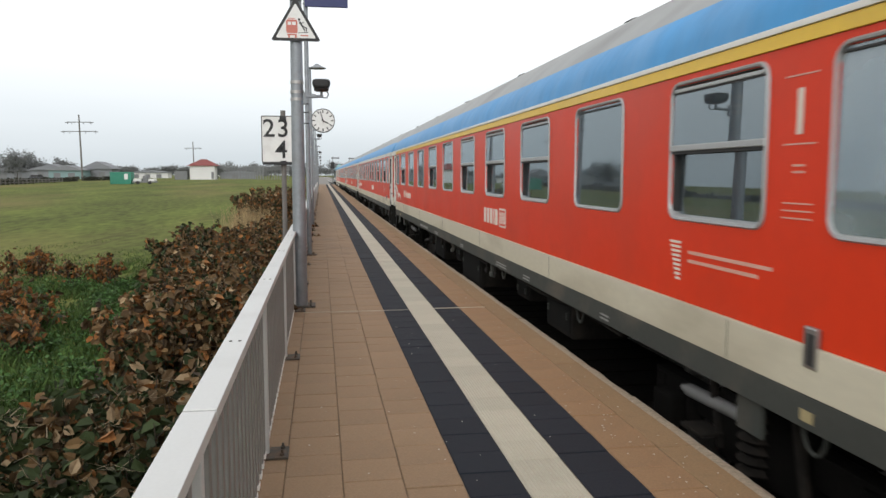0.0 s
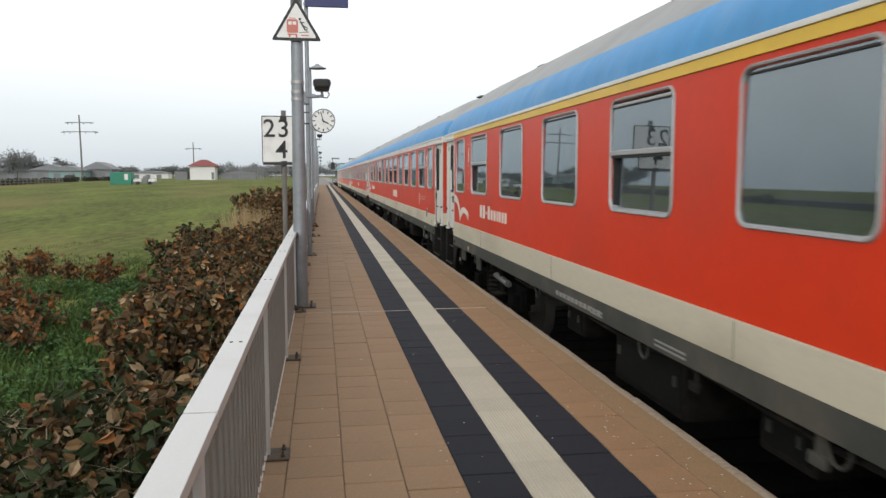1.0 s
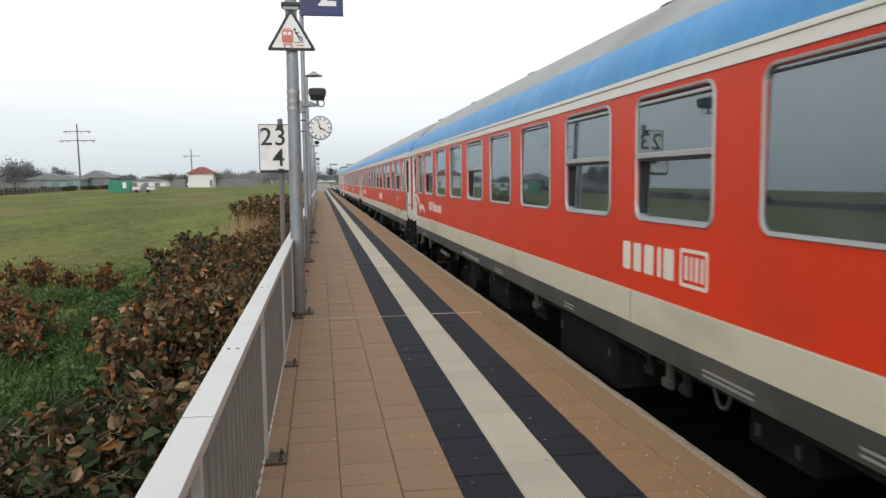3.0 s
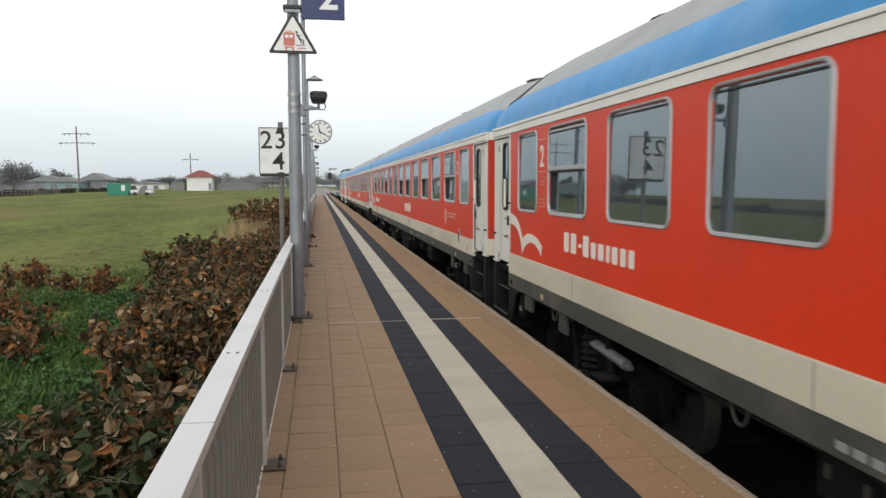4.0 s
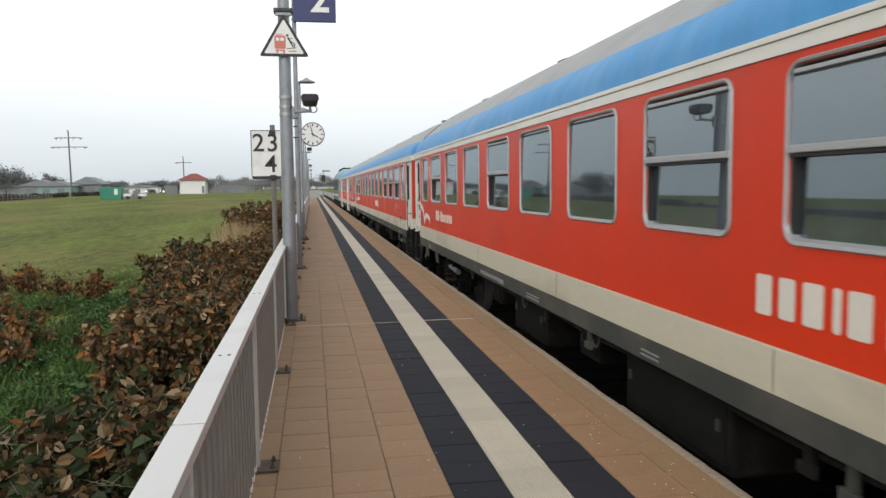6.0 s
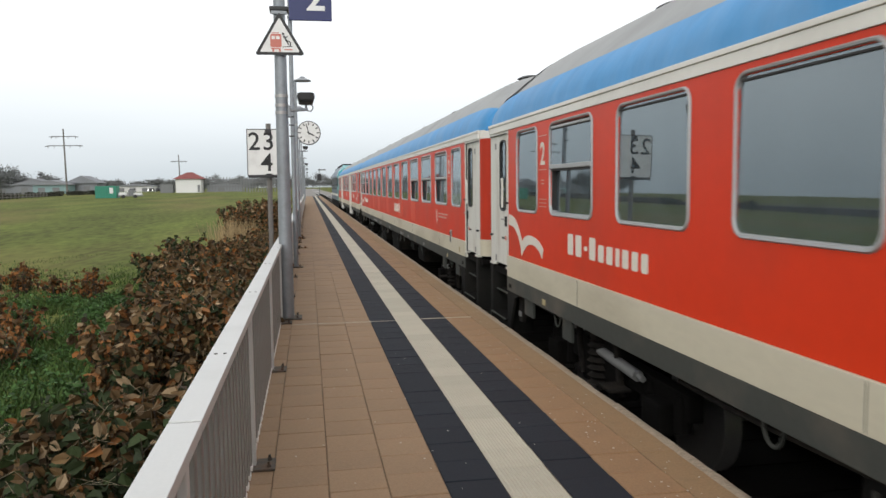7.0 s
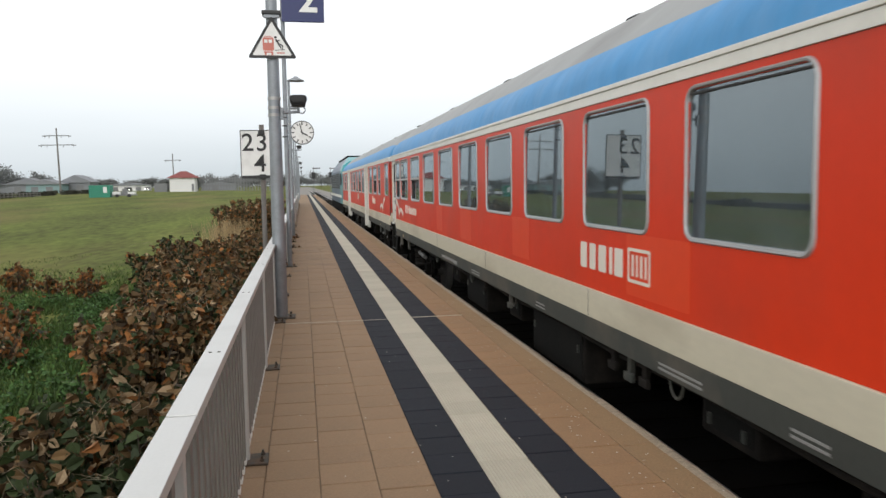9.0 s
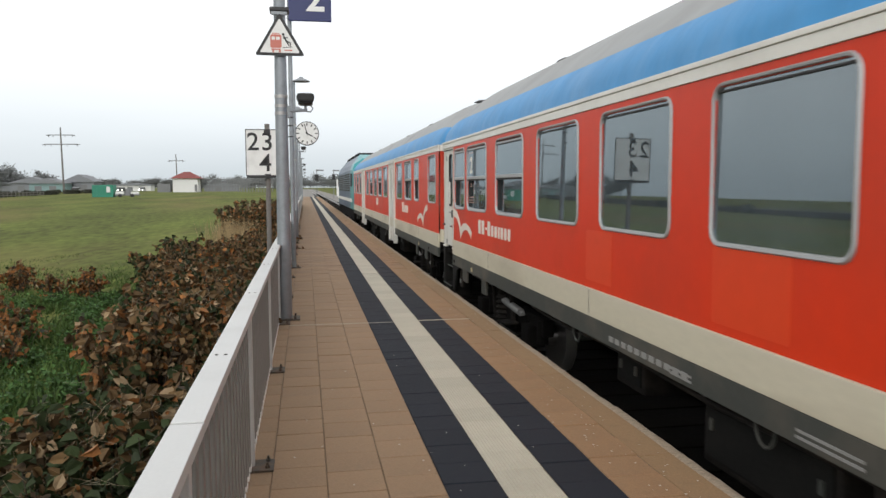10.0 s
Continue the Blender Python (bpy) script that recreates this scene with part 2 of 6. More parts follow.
M = {
    "red": material("traffic_red_paint", (0.62, 0.038, 0.0085), 0.40, var=0.07, scale=0.8, fine=9, bump=0.02, spec=0.2, dirt=(0.30, 0.05, 0.03), dirt_amount=0.35, dirt_scale=0.7),
    "red_patch": material("repainted_red_patch", (0.66, 0.055, 0.014), 0.36, var=0.06, scale=0.8, fine=9, bump=0.02, spec=0.25),
    # for dark vents, and for shade painted on the roof's end
    "roof_dark": material("dark_vent_and_roof_end_shade", (0.030, 0.031, 0.032), 0.7, var=0.3, scale=2, fine=12, bump=0.2, dirt=(0.10, 0.10, 0.10), dirt_amount=0.5, dirt_scale=3),
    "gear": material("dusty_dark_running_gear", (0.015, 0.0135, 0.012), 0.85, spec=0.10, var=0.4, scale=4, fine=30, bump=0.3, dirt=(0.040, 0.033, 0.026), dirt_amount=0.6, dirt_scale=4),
    "galv_pale": material("dusty_pale_cylinder_paint", (0.20, 0.20, 0.195), 0.6, var=0.15, scale=5, fine=30, bump=0.05, dirt=(0.12, 0.11, 0.10), dirt_amount=0.6, dirt_scale=5),
    "cream": material("dirty_cream_paint", (0.54, 0.505, 0.39), 0.5, var=0.07, spec=0.3, scale=0.9, fine=12, bump=0.03, dirt=(0.27, 0.23, 0.16), dirt_amount=0.6, dirt_scale=0.9, stretch=(1, 0.6, 2)),
    "door_cream": material("worn_cream_door_paint", (0.62, 0.615, 0.56), 0.45, spec=0.3, var=0.07, scale=1.5, fine=20, bump=0.02, dirt=(0.30, 0.25, 0.18), dirt_amount=0.65, dirt_scale=1.6, stretch=(1, 2.4, 0.5)),
    "stripe_white": material("off_white_stripe_paint", (0.70, 0.685, 0.63), 0.45, var=0.06, scale=1.0, fine=20, bump=0.02, dirt=(0.45, 0.43, 0.38), dirt_amount=0.4, dirt_scale=1.2),
    "stripe_yellow": material("yellow_stripe_paint", (0.72, 0.46, 0.03), 0.42, var=0.06, scale=1.0, fine=20, bump=0.02, dirt=(0.40, 0.28, 0.06), dirt_amount=0.4, dirt_scale=1.2),
    "blue": material("sky_blue_roof_paint", (0.040, 0.245, 0.525), 0.5, spec=0.35, var=0.16, scale=0.7, fine=2.5, bump=0.9, dirt=(0.16, 0.34, 0.58), dirt_amount=0.5, dirt_scale=0.9, stretch=(1, 1.6, 1)),
    "roof": material("weathered_grey_roof_paint", (0.295, 0.305, 0.308), 0.6, var=0.14, scale=0.8, fine=2.5, bump=0.7, dirt=(0.16, 0.16, 0.155), dirt_amount=0.6, dirt_scale=0.8),
    "sole": material("dark_grey_sole_bar_paint", (0.050, 0.054, 0.048), 0.7, spec=0.25, var=0.15, scale=1.5, fine=20, bump=0.05, dirt=(0.16, 0.13, 0.10), dirt_amount=0.5, dirt_scale=1.5),
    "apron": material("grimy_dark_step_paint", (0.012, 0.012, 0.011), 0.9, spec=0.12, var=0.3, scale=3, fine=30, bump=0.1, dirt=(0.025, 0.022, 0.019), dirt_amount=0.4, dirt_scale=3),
    # grime, and a deeper red for the shade between coaches
    "red_end": material("grimy_shaded_red_end_paint", (0.44, 0.033, 0.011), 0.6, var=0.12, scale=1.2, fine=10, bump=0.03, spec=0.25, dirt=(0.16, 0.035, 0.025), dirt_amount=0.6, dirt_scale=1.3, stretch=(1, 1, 0.4)),
    # grime, plus extra black for the shade below the coaches
    "under": material("grimy_shade_black_underframe", (0.007, 0.0065, 0.006), 0.9, spec=0.06, var=0.4, scale=3, fine=30, bump=0.2),
    "rubber": material("black_rubber", (0.02, 0.02, 0.02), 0.7, var=0.2, scale=4, fine=50, bump=0.05),
    "alu": material("matt_aluminium_window_frame", (0.37, 0.375, 0.378), 0.45, metal=0.35, var=0.06, scale=3, fine=60, bump=0.02),
    "letter": material("pale_cream_lettering", (0.66, 0.62, 0.54), 0.5, var=0.06, scale=4, fine=30, bump=0.0),
    "faded": material("faded_pinkish_writing", (0.58, 0.33, 0.26), 0.5, var=0.10, scale=6, fine=40, bump=0.0),
    "data": material("pale_grey_data_paint", (0.24, 0.24, 0.23), 0.6, var=0.1, scale=4, fine=30, bump=0.0),
    "brass": material("dull_yellow_flap_paint", (0.36, 0.30, 0.16), 0.5, var=0.1, scale=4, fine=30, bump=0.0),
    "teal": material("teal_locomotive_paint", (0.02, 0.27, 0.30), 0.35, var=0.05, scale=1, fine=10, bump=0.02, coat=0.2),
    "loco_dark": material("dark_blue_locomotive_paint", (0.03, 0.06, 0.11), 0.4, var=0.1, scale=1, fine=10, bump=0.02),
    "interior": material("grey_interior_lining", (0.36, 0.36, 0.34), 0.7, var=0.1, scale=2, fine=20, bump=0.02),
    "glass": glass_material("coach_window_glass", (0.34, 0.36, 0.37), 2.75, 0.02, 0.04),
    "frost": glass_material("frosted_window_glass", (0.38, 0.44, 0.47), 2.6, 0.04, 0.20),
    "steel": material("worn_steel", (0.35, 0.34, 0.33), 0.4, metal=0.9, var=0.15, scale=6, fine=60, bump=0.05),
    "rail_fence": material("brushed_aluminium_handrail", (0.55, 0.555, 0.545), 0.42, metal=0.25, var=0.05, scale=3, fine=90, bump=0.03, dirt=(0.40, 0.40, 0.39), dirt_amount=0.35, dirt_scale=3),
    "slat": material("grey_anodised_fence_slat", (0.20, 0.195, 0.185), 0.5, metal=0.3, var=0.08, scale=3, fine=60, bump=0.03, dirt=(0.12, 0.115, 0.10), dirt_amount=0.4, dirt_scale=5),
    "galv": material("galvanised_steel", (0.25, 0.27, 0.29), 0.5, metal=0.45, var=0.20, scale=7, fine=70, bump=0.06, dirt=(0.17, 0.17, 0.17), dirt_amount=0.5, dirt_scale=9),
    "foot": material("rusty_dark_base_plate", (0.07, 0.065, 0.055), 0.75, metal=0.3, var=0.3, scale=12, fine=80, bump=0.2, dirt=(0.16, 0.09, 0.05), dirt_amount=0.7, dirt_scale=14),
    "paver": material("tan_concrete_paver", (0.240, 0.156, 0.088), 0.8, var=0.21, scale=3, fine=75, bump=0.35, per_object=0.05, dirt=(0.125, 0.085, 0.055), dirt_amount=0.5, dirt_scale=1.3),
    "paver_far": material("tan_concrete_paving", (0.240, 0.156, 0.088), 0.8, var=0.21, scale=3, fine=75, bump=0.3, island=0.05, dirt=(0.125, 0.085, 0.055), dirt_amount=0.5, dirt_scale=1.3),
    "paver_outer": material("orange_brown_concrete_paver", (0.250, 0.150, 0.074), 0.8, var=0.25, scale=3, fine=75, bump=0.35, per_object=0.05, dirt=(0.13, 0.08, 0.05), dirt_amount=0.6, dirt_scale=2.0),
    "paver_outer_far": material("orange_brown_concrete_paving", (0.250, 0.150, 0.074), 0.8, var=0.25, scale=3, fine=75, bump=0.3, island=0.05, dirt=(0.13, 0.08, 0.05), dirt_amount=0.6, dirt_scale=2.0),
    "paver_dark": material("anthracite_concrete_paver", (0.011, 0.0145, 0.0215), 0.8, var=0.18, scale=4, fine=140, bump=0.35, per_object=0.08, spec=0.25, dirt=(0.023, 0.025, 0.029), dirt_amount=0.4, dirt_scale=4),
    "paver_dark_far": material("anthracite_concrete_paving", (0.011, 0.0145, 0.0215), 0.8, var=0.18, scale=4, fine=140, bump=0.3, island=0.14, spec=0.25, dirt=(0.023, 0.025, 0.029), dirt_amount=0.4, dirt_scale=4),
    "tactile": material("off_white_ribbed_paver", (0.43, 0.40, 0.32), 0.75, var=0.12, scale=3, fine=120, bump=0.2, per_object=0.07, dirt=(0.33, 0.30, 0.25), dirt_amount=0.5, dirt_scale=3),
    "tactile_far": material("off_white_ribbed_paving", (0.43, 0.40, 0.32), 0.75, var=0.12, scale=3, fine=120, bump=0.2, island=0.07, dirt=(0.33, 0.30, 0.25), dirt_amount=0.5, dirt_scale=3),
    "edge": material("weathered_tan_edge_stone", (0.235, 0.150, 0.074), 0.85, var=0.24, scale=5, fine=60, bump=0.5, per_object=0.07, dirt=(0.135, 0.088, 0.050), dirt_amount=0.6, dirt_scale=5),
    "edge_far": material("weathered_tan_edge_stones", (0.235, 0.150, 0.074), 0.85, var=0.24, scale=5, fine=60, bump=0.5, island=0.07, dirt=(0.135, 0.088, 0.050), dirt_amount=0.6, dirt_scale=5),
    "edge_nose": material("rough_exposed_aggregate_nosing", (0.30, 0.25, 0.185), 0.9, var=0.45, scale=45, fine=170, bump=0.8, dirt=(0.16, 0.12, 0.08), dirt_amount=0.7, dirt_scale=22),
    "joint": material("sandy_joint_bed", (0.110, 0.082, 0.058), 0.95, var=0.3, scale=8, fine=120, bump=0.3),
    "concrete": material("grey_platform_concrete", (0.20, 0.19, 0.175), 0.85, var=0.2, scale=3, fine=60, bump=0.3),
    # track bed colours are near black: the train's shade is painted in
    "ballast": material("shade_dark_ballast", (0.010, 0.009, 0.008), 0.95, spec=0.04, var=0.5, scale=14, fine=40, bump=1.0),
    "sleeper": material("shade_dark_concrete_sleeper", (0.011, 0.0095, 0.008), 0.95, spec=0.04, var=0.2, scale=4, fine=60, bump=0.2),
    "leaf": material("withered_brown_leaf", (0.094, 0.057, 0.024), 0.7, var=0.35, scale=3, fine=40, bump=0.1, island=0.75, spec=0.25),
    "leaf_red": material("russet_leaf", (0.190, 0.078, 0.022), 0.7, var=0.3, scale=3, fine=40, bump=0.1, island=0.5, spec=0.25),
    "leaf_green": material("dull_green_leaf", (0.024, 0.036, 0.011), 0.7, var=0.3, scale=3, fine=40, bump=0.1, island=0.45, spec=0.25),
    "leaf_pale": material("pale_dry_leaf", (0.27, 0.195, 0.115), 0.7, var=0.25, scale=3, fine=40, bump=0.1, island=0.4, spec=0.25),
    "vine": material("pale_dry_stem", (0.20, 0.16, 0.10), 0.8, var=0.3, scale=10, fine=60, bump=0.1),
    "spot": material("pale_gum_spot", (0.45, 0.42, 0.36), 0.8, var=0.1, scale=10, fine=60, bump=0.0),
    "twig": material("dark_bark_twig", (0.045, 0.032, 0.022), 0.85, var=0.3, scale=10, fine=60, bump=0.2),
    "weed": material("fresh_green_weed_leaf", (0.046, 0.098, 0.026), 0.7, var=0.3, scale=2, fine=30, bump=0.0, island=0.5, spec=0.25),
    "straw": material("dry_straw_grass", (0.34, 0.25, 0.13), 0.85, var=0.2, scale=3, fine=30, bump=0.0, island=0.35),
    "blade": material("fresh_grass_blade", (0.052, 0.090, 0.022), 0.8, var=0.25, scale=1.0, fine=30, bump=0.0, island=0.5, spec=0.2),
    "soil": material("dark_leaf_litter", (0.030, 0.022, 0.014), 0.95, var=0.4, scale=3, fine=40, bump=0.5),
    "sign_white": material("white_sign_enamel", (0.72, 0.72, 0.70), 0.4, var=0.05, scale=4, fine=40, bump=0.0, dirt=(0.45, 0.44, 0.42), dirt_amount=0.4, dirt_scale=6),
    "sign_black": material("black_sign_paint", (0.012, 0.012, 0.013), 0.5, var=0.15, scale=4, fine=40, bump=0.0),
    "sign_red": material("faded_red_sign_print", (0.52, 0.16, 0.12), 0.5, var=0.1, scale=4, fine=40, bump=0.0),
    "sign_blue": material("dark_blue_sign_panel", (0.012, 0.020, 0.105), 0.35, var=0.08, scale=3, fine=40, bump=0.0),
    "black_plastic": material("black_plastic_housing", (0.012, 0.012, 0.013), 0.45, var=0.2, scale=5, fine=50, bump=0.03),
    "asphalt": material("grey_road_asphalt", (0.075, 0.075, 0.075), 0.9, var=0.15, scale=0.5, fine=10, bump=0.1),
    "far_white": material("white_rendered_wall", (0.66, 0.66, 0.65), 0.85, var=0.06, scale=0.4, fine=4, bump=0.0),
    "far_roof": material("red_tile_roof", (0.20, 0.055, 0.05), 0.8, var=0.12, scale=0.6, fine=6, bump=0.1),
    # slate here, steel and timber below: greys lifted to put haze into them
    "far_dark": material("haze_paled_slate", (0.20, 0.21, 0.225), 0.85, var=0.12, scale=0.3, fine=3, bump=0.0),
    "far_teal": material("pale_teal_shed_wall", (0.20, 0.30, 0.30), 0.8, var=0.12, scale=0.3, fine=3, bump=0.0),
    "far_green": material("green_container_paint", (0.02, 0.20, 0.13), 0.5, var=0.1, scale=0.6, fine=6, bump=0.0),
    "far_steel": material("haze_paled_steel", (0.17, 0.175, 0.18), 0.7, var=0.12, scale=0.6, fine=6, bump=0.0),
    "wood": material("tarred_grey_timber_pole", (0.15, 0.14, 0.13), 0.85, var=0.2, scale=2, fine=20, bump=0.1),
    # twig colour paled towards grey to carry the distance haze
    "far_leaf": material("haze_paled_thicket", (0.165, 0.172, 0.170), 0.95, var=0.2, scale=0.4, fine=3, bump=0.0, island=0.3, spec=0.1),
    "far_verge": material("withered_verge_growth", (0.050, 0.052, 0.040), 0.95, var=0.2, scale=0.4, fine=3, bump=0.0, island=0.4, spec=0.1),
    "car_dark": material("dark_car_paint", (0.015, 0.016, 0.02), 0.3, var=0.05, scale=1, fine=8, bump=0.0, coat=0.3),
    "car_pale": material("silver_car_paint", (0.42, 0.43, 0.45), 0.35, var=0.05, scale=1, fine=8, bump=0.0, coat=0.3),
    "headlight": glow_material("lit_headlight", (1.0, 0.97, 0.9), 9.0),
    "grass": material("damp_autumn_grass", (0.096, 0.116, 0.026), 0.95, var=0.85, scale=0.22, fine=3.0, bump=0.4, stretch=(1, 0.3, 1), dirt=(0.165, 0.135, 0.052), dirt_amount=1.0, dirt_scale=0.09, spec=0.1),
}


# ---------------------------------------------------------------- mesh helpers
def box(bm, x0, x1, y0, y1, z0, z1, bevel=0.0, m=None):
    """An axis-aligned box, with its edges rounded by bevel, moved by m."""
    r = bmesh.ops.create_cube(bm, size=1.0)
    vs = r["verts"]
    bmesh.ops.scale(bm, vec=(x1 - x0, y1 - y0, z1 - z0), verts=vs)
    bmesh.ops.translate(bm, vec=((x0 + x1) / 2, (y0 + y1) / 2, (z0 + z1) / 2), verts=vs)
    if bevel:
        es = list({e for v in vs for e in v.link_edges})
        vs = bmesh.ops.bevel(bm, geom=es, offset=bevel, segments=2, affect="EDGES", profile=0.6)["verts"]
    if m is not None:
        bmesh.ops.transform(bm, matrix=m, verts=list(vs))
    return vs


def tube(bm, a, b, r0, r1=None, segs=16, caps=True):
    """A round bar from a to b."""
    a, b = Vector(a), Vector(b)
    d = b - a
    m = Matrix.Translation((a + b) / 2) @ d.to_track_quat("Z", "Y").to_matrix().to_4x4()
    return bmesh.ops.create_cone(bm, cap_ends=caps, segments=segs, radius1=r0, radius2=r0 if r1 is None else r1, depth=d.length, matrix=m)["verts"]


def prism(bm, outline, y0, y1, axis="y"):
    """A closed outline of (a, b) pairs, drawn out from y0 to y1 along an axis."""
    def at(p, s):
        return {"y": (p[0], s, p[1]), "x": (s, p[0], p[1]), "z": (p[0], p[1], s)}[axis]
    lo = [bm.verts.new(at(p, y0)) for p in outline]
    hi = [bm.verts.new(at(p, y1)) for p in outline]
    n = len(outline)
    for i in range(n):
        bm.faces.new((lo[i], lo[(i + 1) % n], hi[(i + 1) % n], hi[i]))
    bm.faces.new(list(reversed(lo)))
    bm.faces.new(hi)


def rounded(a0, a1, b0, b1, r, segs=5):
    """The outline of a rectangle with rounded corners."""
    pts = []
    for ca, cb, s in ((a1 - r, b1 - r, 0), (a0 + r, b1 - r, 90), (a0 + r, b0 + r, 180), (a1 - r, b0 + r, 270)):
        for i in range(segs + 1):
            t = radians(s + 90 * i / segs)
            pts.append((ca + r * math.cos(t), cb + r * math.sin(t)))
    return pts


def ring(bm, outer, inner, x0, x1):
    """A frame in the y-z plane between two outlines of equally many points, from depth x0 (its face) to x1."""
    n = len(outer)
    o0 = [bm.verts.new((x0, *p)) for p in outer]
    i0 = [bm.verts.new((x0, *p)) for p in inner]
    o1 = [bm.verts.new((x1, *p)) for p in outer]
    i1 = [bm.verts.new((x1, *p)) for p in inner]
    for i in range(n):
        j = (i + 1) % n
        bm.faces.new((o0[i], o0[j], i0[j], i0[i]))
        bm.faces.new((o0[i], o1[i], o1[j], o0[j]))
        bm.faces.new((i0[i], i0[j], i1[j], i1[i]))
        bm.faces.new((o1[i], i1[i], i1[j], o1[j]))


def mesh_of(name, bm, mats, smooth=False):
    bmesh.ops.recalc_face_normals(bm, faces=bm.faces)
    me = bpy.data.meshes.new(name)
    bm.to_mesh(me)
    bm.free()
    for m in mats if isinstance(mats, (list, tuple)) else [mats]:
        me.materials.append(m)
    if smooth:
        for p in me.polygons:
            p.use_smooth = True
        me.set_sharp_from_angle(angle=radians(35))
    return me


def part(name, bm, mat, parent, label="", smooth=False):
    """Links a bmesh (or a mesh) as one mesh object under a thing or under a part."""
    ob = new(name, mesh_of(name, bm, mat, smooth) if isinstance(bm, bmesh.types.BMesh) else bm)
    ob.parent = parent
    return tagged(ob, label)


def thing(name, label, category, group="", kind="", at=None):
    ob = new(name)
    ob.empty_display_size = 0.2
    if at is not None:
        ob.matrix_world = at
    return tagged(ob, label, category, group, kind)


def solid(name, bm, mat, label, category, group="", kind="", smooth=False):
    return tagged(new(name, mesh_of(name, bm, mat, smooth)), label, category, group, kind)


def lettering(text, height, depth=0.004, bold=0.0):
    """A mesh of built-in letters, upright in x-z, standing on the origin, facing -y."""
    c = bpy.data.curves.new("letters", "FONT")
    c.body, c.size, c.extrude, c.align_x = text, height / 0.7, depth, "CENTER"
    c.offset = bold
    ob = new("letters_tmp", c)
    bpy.context.view_layer.update()
    me = bpy.data.meshes.new_from_object(ob.evaluated_get(bpy.context.evaluated_depsgraph_get()))
    bpy.data.objects.remove(ob)
    me.transform(pose(0, 0, 0, 90, 0, 0))
    return me


# ---------------------------------------------------------------- plan (metres; the platform's top is z = 0, the track runs along y)
EDGE_X = 2.207          # platform edge
TRACK_X = 3.91          # middle of the track
RAIL_Z = -0.76          # top of the rails
FIELD_Z = -0.95
PLATFORM_END = 128.0
L = 26.4                # one coach with its share of the gap

# ---------------------------------------------------------------- ground, track
def build_ground():
    bm = bmesh.new()
    xs = [-1500, -400, -150, -60, -25, -10, -5, -2.5, -1.2, -0.45, 0.5, 2.0, 6.5, 9, 20, 80, 400, 1500]
    ys = [-300, -60, -20, -8, 0, 4, 8, 12, 18, 26, 30, 40, 60, 90, 128, 180, 250, 400, 1000, 3000]
    rows = []
    for y in ys:
        row = []
        for x in xs:
            z = FIELD_Z
            if -1.3 < x < 9.5:
                z = -1.15
            if x < -3 or y > 130:
                z += 0.10 * noise.noise((x * 0.05, y * 0.05, 0)) + (1.15 * min(1.0, max(0.0, (y - 30) / 150.0)) if x < -3 else 0)
            row.append(bm.verts.new((x, y, z)))
        rows.append(row)
    for a, b in zip(rows, rows[1:]):
        for i in range(len(xs) - 1):
            bm.faces.new((a[i], a[i + 1], b[i + 1], b[i]))
    solid("ground", bm, M["grass"], "wide flat meadow of damp autumn grass", "ground", kind="structure")

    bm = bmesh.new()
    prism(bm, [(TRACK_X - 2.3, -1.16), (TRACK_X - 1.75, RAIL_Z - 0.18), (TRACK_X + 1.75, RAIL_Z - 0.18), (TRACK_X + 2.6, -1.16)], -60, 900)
    solid("ballast_bed", bm, M["ballast"], "stone ballast bed, coloured near black for the shade under the train", "ballast", kind="structure")
    bm = bmesh.new()
    prism(bm, [(-4.5, -1.16), (-3.6, -0.93), (9.0, -0.93), (10.0, -1.16)], PLATFORM_END + 1, 900)
    solid("gravel", bm, M["concrete"], "grey gravel beside the track beyond the platform", "gravel", kind="structure")
    for side in (-0.7535, 0.7535):
        bm = bmesh.new()
        x = TRACK_X + side
        prism(bm, [(x - 0.07, RAIL_Z - 0.16), (x + 0.07, RAIL_Z - 0.16), (x + 0.012, RAIL_Z - 0.12), (x + 0.012, RAIL_Z - 0.04), (x + 0.036, RAIL_Z - 0.03),
                   (x + 0.036, RAIL_Z), (x - 0.036, RAIL_Z), (x - 0.036, RAIL_Z - 0.03), (x - 0.012, RAIL_Z - 0.04), (x - 0.012, RAIL_Z - 0.12)], -60, 900)
        solid("rail", bm, M["steel"], "worn steel railway rail on concrete sleepers", "rail", group="rails of the track", kind="structure")
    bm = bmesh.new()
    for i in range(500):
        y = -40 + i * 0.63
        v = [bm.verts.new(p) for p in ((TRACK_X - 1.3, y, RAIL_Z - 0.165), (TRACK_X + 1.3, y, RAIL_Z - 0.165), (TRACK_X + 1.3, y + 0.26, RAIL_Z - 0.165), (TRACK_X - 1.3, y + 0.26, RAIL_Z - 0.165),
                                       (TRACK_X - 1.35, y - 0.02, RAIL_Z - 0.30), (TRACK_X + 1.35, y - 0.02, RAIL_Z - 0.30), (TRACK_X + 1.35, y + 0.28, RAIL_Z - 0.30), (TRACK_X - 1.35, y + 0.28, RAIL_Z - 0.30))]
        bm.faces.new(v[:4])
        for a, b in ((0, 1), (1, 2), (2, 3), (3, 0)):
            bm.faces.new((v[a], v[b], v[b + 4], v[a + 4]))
    solid("sleepers", bm, M["sleeper"], "row of concrete sleepers, coloured near black for the shade under the train", "sleepers", kind="stuff")


build_ground()

